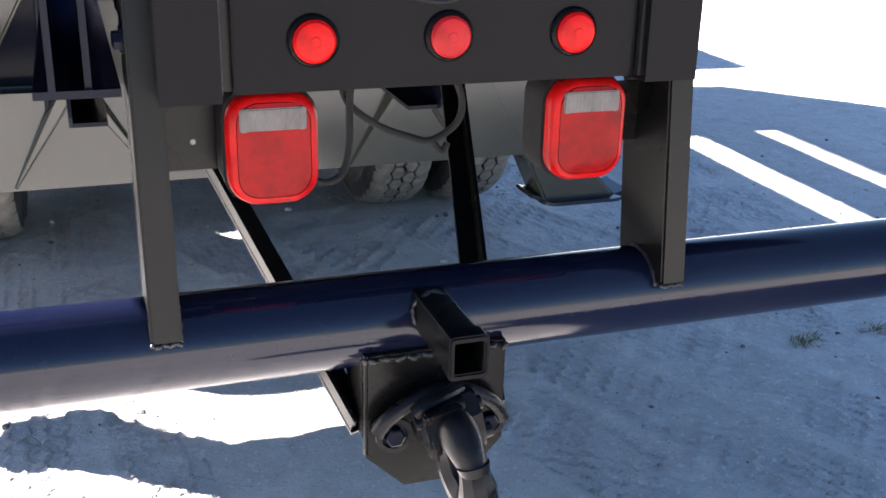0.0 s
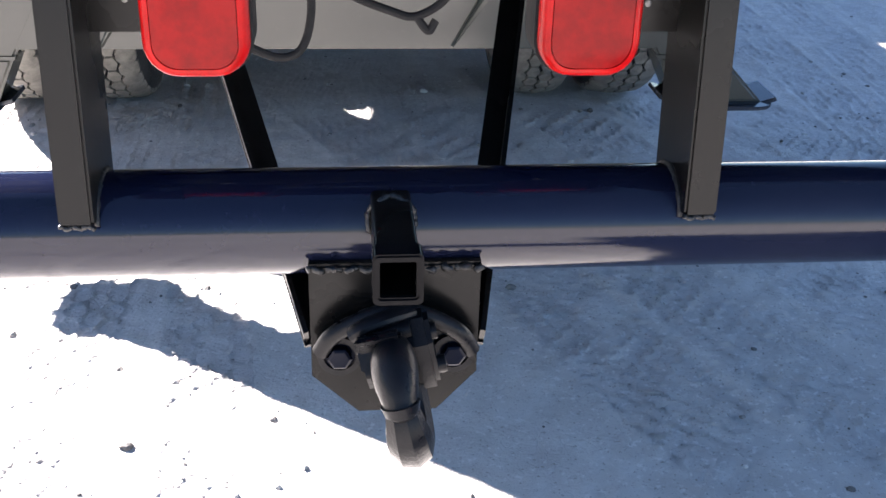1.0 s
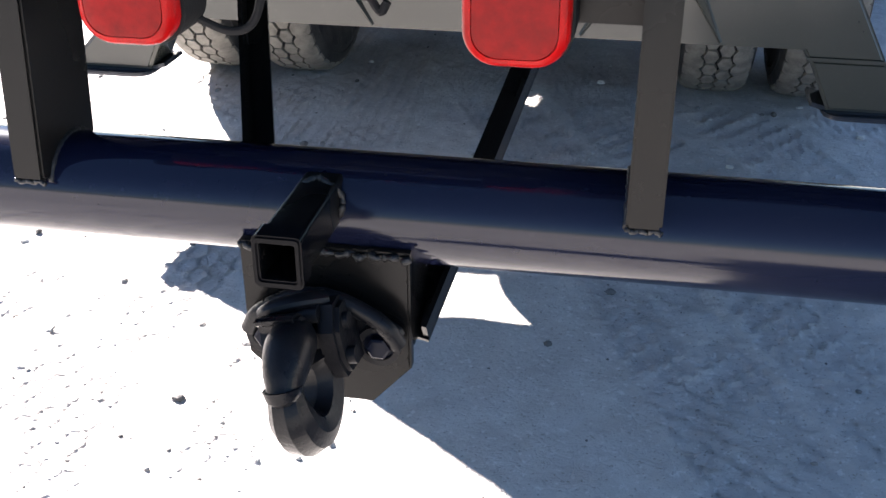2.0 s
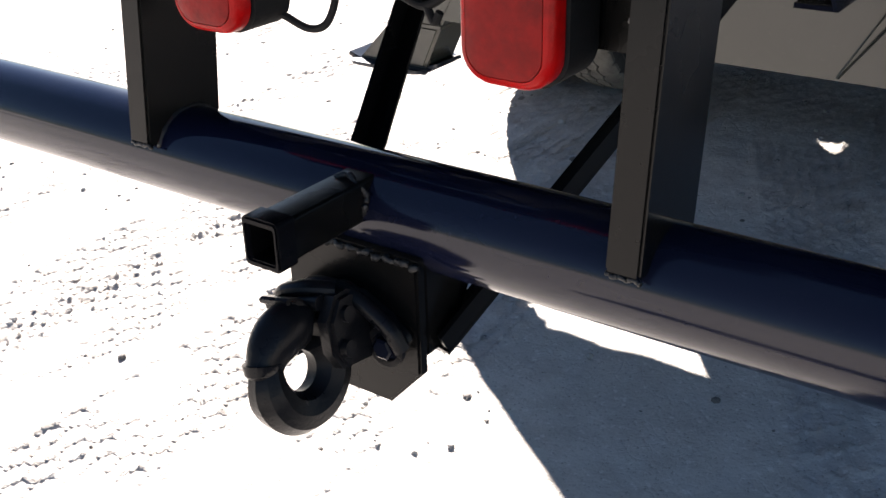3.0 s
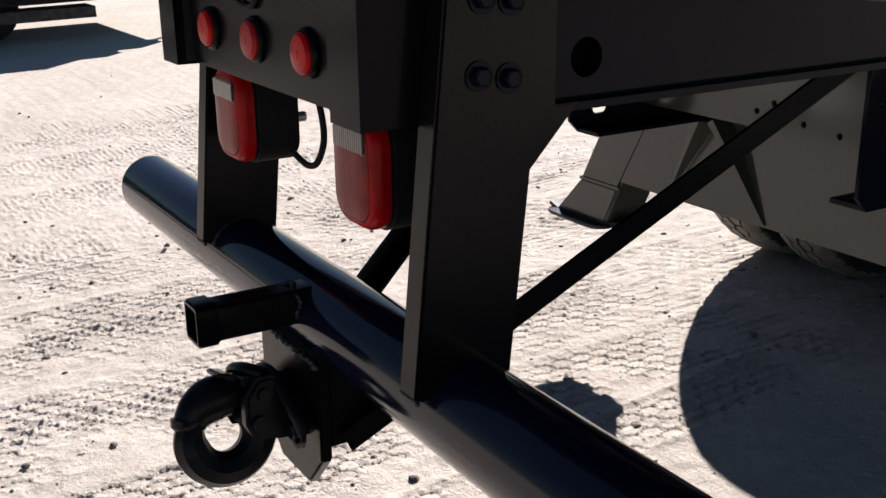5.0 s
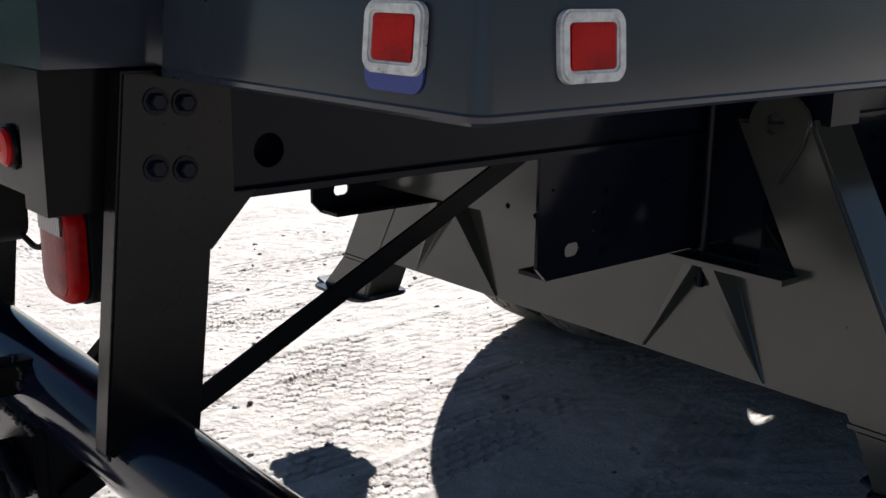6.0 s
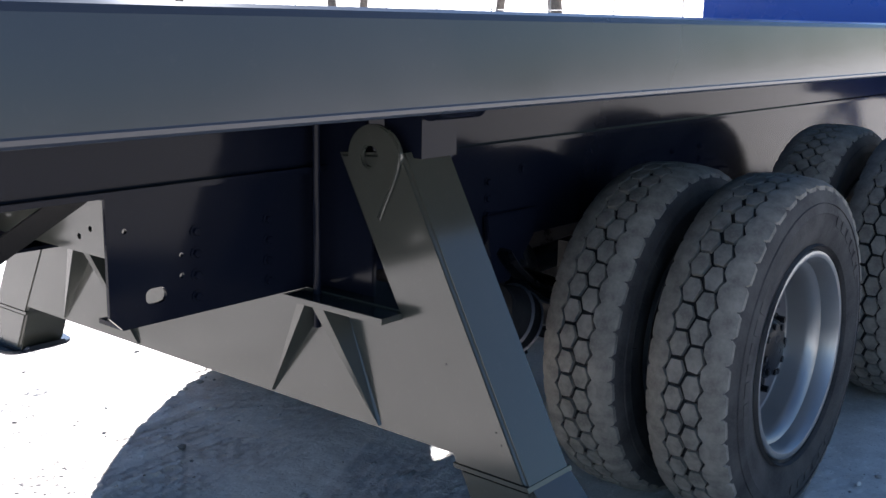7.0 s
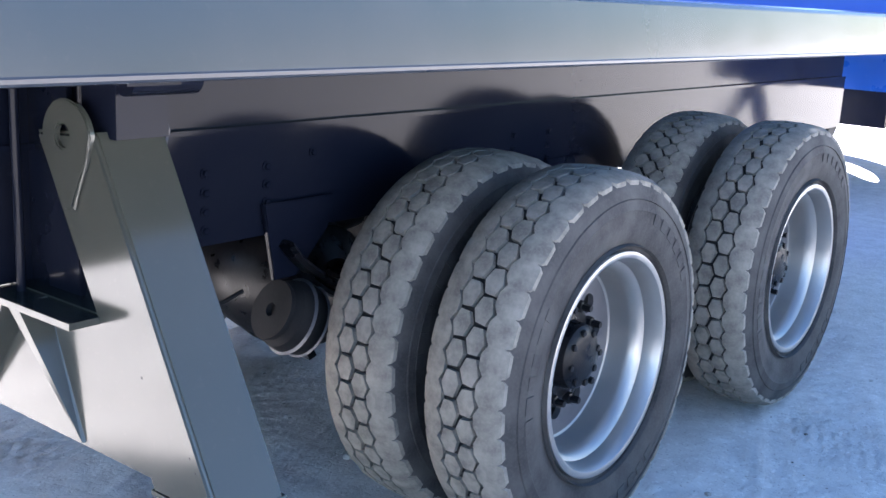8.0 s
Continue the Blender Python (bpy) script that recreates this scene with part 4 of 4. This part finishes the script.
# axles, springs, air bags
for y, wz in WZ.items():
    ax = part("axle", lathe([(-1.08, 0.0), (-1.08, 0.065), (-0.45, 0.075), (-0.22, 0.10), (-0.17, 0.20), (0.0, 0.235), (0.17, 0.20), (0.22, 0.10), (0.45, 0.075), (1.08, 0.065), (1.08, 0.0)], 28), M_cast, truck, "greasy black drive axle", m=Matrix.Translation((CW, y, wz)))
    for s in (1, -1):
        part("brake_drum", lathe([(-0.09, 0.0), (-0.09, 0.205), (-0.07, 0.215), (0.07, 0.215), (0.09, 0.205), (0.09, 0.0)], 36), M_cast, ax, m=Matrix.Translation((s * 0.78, 0, 0)))
        path = smooth_path([(XC(0.495, s), y - 0.50, 0.86), (XC(0.495, s), y - 0.44, 0.80), (XC(0.495, s), y - 0.30, 0.715), (XC(0.495, s), y - 0.10, 0.665), (XC(0.495, s), y + 0.20, 0.66), (XC(0.495, s), y + 0.44, 0.70)], 5)
        sp = part("spring", sweep(path, 0.014, 8, flat=2.8), M_cast, truck, "curved black leaf spring")
        part("spring", sweep([(p[0], p[1], p[2] - 0.03) for p in path[6:]], 0.013, 8, flat=2.8), M_cast, sp)
        # the left hanger is made thicker than the right to block stray sun
        part("spring_hanger", prism([(y - 0.56, 0.97), (y - 0.30, 0.97), (y - 0.32, 0.88), (y - 0.44, 0.76), (y - 0.52, 0.76)], "x", *sorted((XC(0.463, s), XC(0.480 if s > 0 else 0.560, s)))), M_chassis, sp, bevel=0.003)
        # added block between spring and rail, closes a gap to stray sun
        part("leak_stop", box(*sorted((XC(0.466, s), XC(0.530, s))), y - 0.16, y + 0.12, 0.670, 0.842), M_cast, sp, bevel=0.006)
        bag = part("air_bag", lathe([(-0.105, 0.0), (-0.105, 0.060), (-0.095, 0.085), (-0.06, 0.112), (-0.01, 0.118), (0.035, 0.108), (0.055, 0.085), (0.062, 0.095), (0.078, 0.095), (0.080, 0.022), (0.065, 0.016), (0.065, 0.0)], 30), M_bellow, truck, "black rubber air bag", m=Matrix.Translation((XC(0.505, s), y - 0.485, 0.66)) @ Matrix.Rotation(radians(-100), 4, "Z") @ Matrix.Rotation(radians(-25), 4, "Y") @ Matrix.Scale(0.86, 4))
        for u, r in ((-0.060, 0.113), (-0.004, 0.119)):
            part("clamp_ring", lathe([(u - 0.006, r - 0.003), (u, r + 0.006), (u + 0.006, r - 0.003)], 30, closed=True), M_disc, bag)
        part("bag_arm", bar((0.0, 0, 0.0), (-0.12, 0.0, -0.10), 0.07, 0.03, (0, 1, 0)), M_cast, bag)
part("air_line", sweep(smooth_path([(XC(0.49), 3.62, 0.93), (XC(0.50), 3.75, 0.80), (XC(0.48), 3.88, 0.735), (XC(0.45), 4.0, 0.74)], 6), 0.006, 8), M_hose, truck)
for s in (1, -1):
    part("brake_chamber", rod((XC(0.32, s), 4.84, 0.58 - 0.08 * s), (XC(0.32, s), 5.22, 0.63 - 0.08 * s), 0.10, 20), M_cast, truck, "black brake chamber behind the axle")
# added tank shape, placed where stray sun came through under the truck
part("sun_block_tank", lathe([(-0.24, 0.0), (-0.235, 0.05), (-0.215, 0.10), (-0.19, 0.12), (0.19, 0.12), (0.215, 0.10), (0.235, 0.05), (0.24, 0.0)], 28), M_cast, truck, "added black tank behind the stabilizer that blocks stray sun", m=Matrix.Translation((0.10, 3.72, 0.68)))
# added plate that blocks the sun; its gap shapes the lit ground patch
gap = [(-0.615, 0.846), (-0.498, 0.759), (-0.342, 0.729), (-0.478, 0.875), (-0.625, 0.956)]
part("sun_mask_plate", prism([(-0.98, 0.16), (0.72, 0.16), (0.72, 0.90), (-0.09, 0.90), (-0.09, 1.13), (-0.98, 1.13)], "y", 5.410, 5.422, [gap]), M_cast, truck, "added black plate between the wheels that masks the sun")
part("drive_shaft", rod((CC, 4.75, 0.60), (CC, 8.4, 0.75), 0.05, 20), M_cast, truck)

# ---- blue crane on the front of the deck ----
crane = thing("truck_crane", "bright blue crane base standing on the deck's front", "crane", at=SIT)
base = part("base", box(-0.09, 1.766, 7.32, 8.24, DZ1 - 0.004, 1.715), M_blue, crane, bevel=0.03, seg=3)
# unseen box, added and sized to cast the shadow band beside the truck
part("shadow_box", box(0.90, 1.70, 7.80, 8.235, 1.714, 2.05), M_blue, crane, bevel=0.02)
part("base_flange", box(-0.11, 1.75, 7.31, 8.25, DZ1 - 0.006, DZ1 + 0.012), M_blue, crane, bevel=0.006)
# mast and boom are out of view, sized to shape the ground shadows
part("mast", lathe([(0.0, 0.0), (0.0, 0.22), (0.95, 0.18), (1.0, 0.22), (1.24, 0.22), (1.24, 0.0)], 36), M_blue, crane, m=Matrix.Translation((0.68, 8.50, DZ1 - 0.005)) @ Matrix.Rotation(radians(-90), 4, "Y"))
part("boom", box(0.52, 0.85, 7.5, 9.33, 2.50, 3.2), M_blue, crane, "unseen blue boom block on the mast, placed for its shadow", bevel=0.02)
out = part("outrigger_frame", box(-0.75, 1.75, 8.66, 9.0, 1.10, 1.355), M_blue, crane, "blue outrigger frame under the deck", bevel=0.01)
for s in (1, -1):
    part("outrigger_plate", prism([(X(1.10, s), 1.345), (X(0.72, s), 1.345), (X(0.66, s), 1.09), (X(1.02, s), 1.09)], "y", 8.62, 8.655), M_blue, out, bevel=0.004)
    part("outrigger_strut", bar((X(0.93, s), 8.64, 1.13), (X(0.80, s), 8.64, 0.66), 0.09, 0.04, (1, 0, 0)), M_blue, out, bevel=0.004)
    part("outrigger_strut", bar((X(0.95, s), 8.67, 1.10), (X(1.16, s), 8.69, 0.72), 0.07, 0.05, (1, 0, 0)), M_blue, out, bevel=0.004)
    part("outrigger_knee", lathe([(-0.05, 0.0), (-0.05, 0.05), (0.05, 0.05), (0.05, 0.0)], 18), M_chassis, out, m=Matrix.Translation((X(0.80, s), 8.66, 0.65)) @ Matrix.Rotation(radians(90), 4, "Z"))

# front of the truck, plain: cab block that closes the view under the deck
part("engine_bay", box(0.0, 0.85, 9.6, 12.6, 0.80, 1.40), M_chassis, truck, "black engine bay under the cab", bevel=0.03)
# added block that fills the gap where sun passed under the cab
part("shade_block", box(-0.76, -0.36, 10.4, 11.7, 0.42, 1.36), M_chassis, truck, "added black block under the cab that casts shade", bevel=0.08, seg=4)
cab = part("cab", box(-0.7, 1.53, 9.6, 12.6, 1.40, 2.40), M_blue, truck, "blue truck cab", bevel=0.12, seg=4)
for s in (1, -1):
    base = Matrix.Translation((XC(0.95, s), 12.2, 0.771)) @ (Matrix.Identity(4) if s > 0 else Matrix.Rotation(math.pi, 4, "Z")) @ Matrix.Scale(KW, 4)
    wheel = thing("wheel", "", "", at=base)
    wheel.parent = truck
    tagged(wheel, "front wheel")
    part("tyre", ME_tyre, None, wheel)
    part("tread", ME_tread, None, wheel)
    part("rim", ME_inner, None, wheel)

# ---- the yard ----


def tube_row(name, label, category, x0, y0, x1, y1, n, h):
    fence = thing(name, label, category)
    post = finish(lathe([(0, 0.0), (0, 0.024), (h, 0.024), (h + 0.02, 0.0)], 10), "post", M_wire, 30)
    for k in range(n):
        t = k / (n - 1)
        part("post", post, None, fence, m=Matrix.Translation((x0 + (x1 - x0) * t, y0 + (y1 - y0) * t, -0.02)) @ Matrix.Rotation(radians(-90), 4, "Y"))
    for z in (0.25, 0.7, 1.15, 1.6, h - 0.02):
        part("wire", rod((x0, y0, z), (x1, y1, z), 0.012, 6), M_wire, fence)
    return fence


tube_row("wire_fence", "grey wire fence on steel posts along the yard", "fence", -62, 31, -6, 33, 24, 2.1)


def tree(x, y, h, r, seed):
    """Trunk, limbs and a broken crown of many small leaves."""
    rs = random.Random(seed)
    t = thing("tree", "bare-trunked yard tree with a thin dull crown", "tree", "trees behind the fence", at=pose(x, y, 0))
    bm = sweep([(0, 0, -0.1), (0.05 * h * rs.uniform(-1, 1), 0, h * 0.3), (0.08 * h * rs.uniform(-1, 1), 0.1, h * 0.62)], [r, r * 0.75, r * 0.45], 12)
    ends = []
    for k in range(7):
        a = rs.uniform(0, 6.28)
        z = h * rs.uniform(0.35, 0.6)
        e = Vector((math.cos(a) * h * 0.3, math.sin(a) * h * 0.3, z + h * rs.uniform(0.15, 0.4)))
        sweep([(0, 0, z), e * 0.55 + Vector((0, 0, z * 0.5)), e], [r * 0.35, r * 0.22, r * 0.08], 7, bm)
        ends.append(e)
    part("trunk", bm, M_bark, t)
    verts, faces = [], []
    for e in ends * 2:
        for _ in range(130):
            p = e + Vector((rs.gauss(0, 0.11), rs.gauss(0, 0.11), rs.gauss(0, 0.08))) * h
            q = Euler((rs.uniform(0, 3), rs.uniform(0, 3), rs.uniform(0, 6))).to_matrix()
            b = len(verts)
            for c in ((-0.06, 0, 0), (0, -0.03, 0.01), (0.07, 0, 0), (0, 0.03, 0.01)):
                verts.append(p + q @ Vector(c) * 1.6)
            faces.append((b, b + 1, b + 2, b + 3))
    me = bpy.data.meshes.new("crown")
    me.from_pydata(verts, [], faces)
    me.materials.append(M_leaf)
    part("crown", me, None, t)


for k, (x, y, h, r) in enumerate(((-46, 38, 9, 0.28), (-32, 36, 8, 0.24), (-26, 40, 8, 0.22), (-19.5, 35, 9, 0.30), (-16, 42, 7, 0.2), (-12.5, 38, 8, 0.25), (-38, 44, 9, 0.26), (-55, 36, 9, 0.3))):
    tree(x, y, h, r, k)

bld = thing("white_building", "plain whitewashed building behind the fence", "building")
part("wall", box(-10.6, -6.6, 36, 46, 0, 4.2), M_wall, bld, bevel=0.02)
part("roof", prism([(-10.9, 4.2), (-6.3, 4.2), (-8.6, 5.3)], "y", 35.7, 46.3), M_dull, bld)
part("door", box(-9.2, -8.2, 35.96, 36.02, 0, 2.1), M_dull, bld, bevel=0.01)

gm = thing("green_trailer", "green steel trailer frame parked on the sand", "trailer")
bm = part("beam", box(-10.35, -10.05, -3.2, 5.3, 0.56, 0.80), M_green, gm, bevel=0.012)
part("rail", box(-10.30, -10.10, -3.2, 5.3, 0.98, 1.12), M_green, gm, bevel=0.01)
for k in range(8):
    part("stake", box(-10.28, -10.14, -3.0 + 1.15 * k, -2.9 + 1.15 * k, 0.80, 0.98), M_green, gm, bevel=0.005)
part("body", box(-12.6, -10.36, -3.2, 5.3, 0.62, 1.6), M_green, gm, bevel=0.02)
part("underframe", box(-12.3, -10.5, -3.0, 4.9, 0.38, 0.60), M_chassis, gm, bevel=0.01)
part("skid", box(-10.7, -10.25, 1.4, 4.1, 0.22, 0.34), M_bark, gm, bevel=0.02)
for y in (1.6, 3.0, -1.6):
    part("wheel", lathe([(-0.14, 0.0), (-0.14, 0.30), (-0.10, 0.36), (0.10, 0.36), (0.14, 0.30), (0.14, 0.0)], 32), M_tyre, gm, m=Matrix.Translation((-10.75, y, 0.355)))
part("hose", sweep(smooth_path([(-10.03, 3.0, 0.95), (-10.0, 3.08, 0.55), (-10.0, 3.2, 0.46), (-10.0, 3.32, 0.55), (-10.03, 3.36, 0.95)], 6), 0.02, 8), M_hose, gm)
part("prop", rod((-10.2, 5.2, 0.0), (-10.2, 5.2, 0.6), 0.04, 10), M_zinc, gm)

# pebbles and grass
rs = random.Random(12)
verts, faces = [], []
for k in range(1500):
    if k < 900:
        x, y = rs.uniform(-3.2, 3.6), rs.uniform(0.6, 5.2)
    else:
        x, y = rs.uniform(-9, 6), rs.uniform(-1, 12)
    r = 0.0035 + 0.012 * rs.random() ** 3.2
    a0, b0 = rs.uniform(0, 6), len(verts)
    z0 = float(ground_height(np.array([x]), np.array([y]))[0]) - 0.004
    sx, sy, sz = rs.uniform(0.7, 1.3), rs.uniform(0.7, 1.3), rs.uniform(0.5, 0.9)
    for ring, (h, w) in enumerate(((-0.3, 0.8), (0.35, 1.0), (0.85, 0.6))):
        for i in range(6):
            a = a0 + i * 1.047 + ring * 0.4
            q = w * rs.uniform(0.8, 1.15)
            verts.append((x + r * sx * q * math.cos(a), y + r * sy * q * math.sin(a), z0 + r * sz * h))
    verts.append((x, y, z0 + r * sz * 1.05))
    for ring in range(2):
        for i in range(6):
            j = (i + 1) % 6
            faces.append((b0 + ring * 6 + i, b0 + ring * 6 + j, b0 + ring * 6 + 6 + j, b0 + ring * 6 + 6 + i))
    for i in range(6):
        faces.append((b0 + 12 + i, b0 + 12 + (i + 1) % 6, b0 + 18))
me = bpy.data.meshes.new("pebbles")
me.from_pydata(verts, [], faces)
me.materials.append(M_stone)
tagged(new("pebbles", me), "small grey pebbles scattered over the sand", "pebbles", kind="stuff")


def tuft(x, y, n, seed):
    rs = random.Random(seed)
    verts, faces = [], []
    for _ in range(n):
        a, l, o = rs.uniform(0, 6.28), rs.uniform(0.015, 0.04), rs.uniform(0, 0.045)
        b = Vector((x + o * 1.6 * math.cos(a * 3), y + o * math.sin(a * 3), -0.004))
        d = Vector((math.cos(a), math.sin(a), rs.uniform(0.2, 0.9))) * l
        w = Vector((-math.sin(a), math.cos(a), 0)) * 0.0022
        i = len(verts)
        verts += [b - w, b + w, b + d * 0.6 + w * 0.7, b + d, b + d * 0.6 - w * 0.7]
        faces.append((i, i + 1, i + 2, i + 3, i + 4))
    me = bpy.data.meshes.new("grass_tuft")
    me.from_pydata(verts, [], faces)
    me.materials.append(M_grass)
    tagged(new("grass_tuft", me), "small dry grass tuft in the sand", "grass", "grass tufts")


tuft(2.166, 2.857, 60, 1)
tuft(2.463, 2.875, 45, 2)
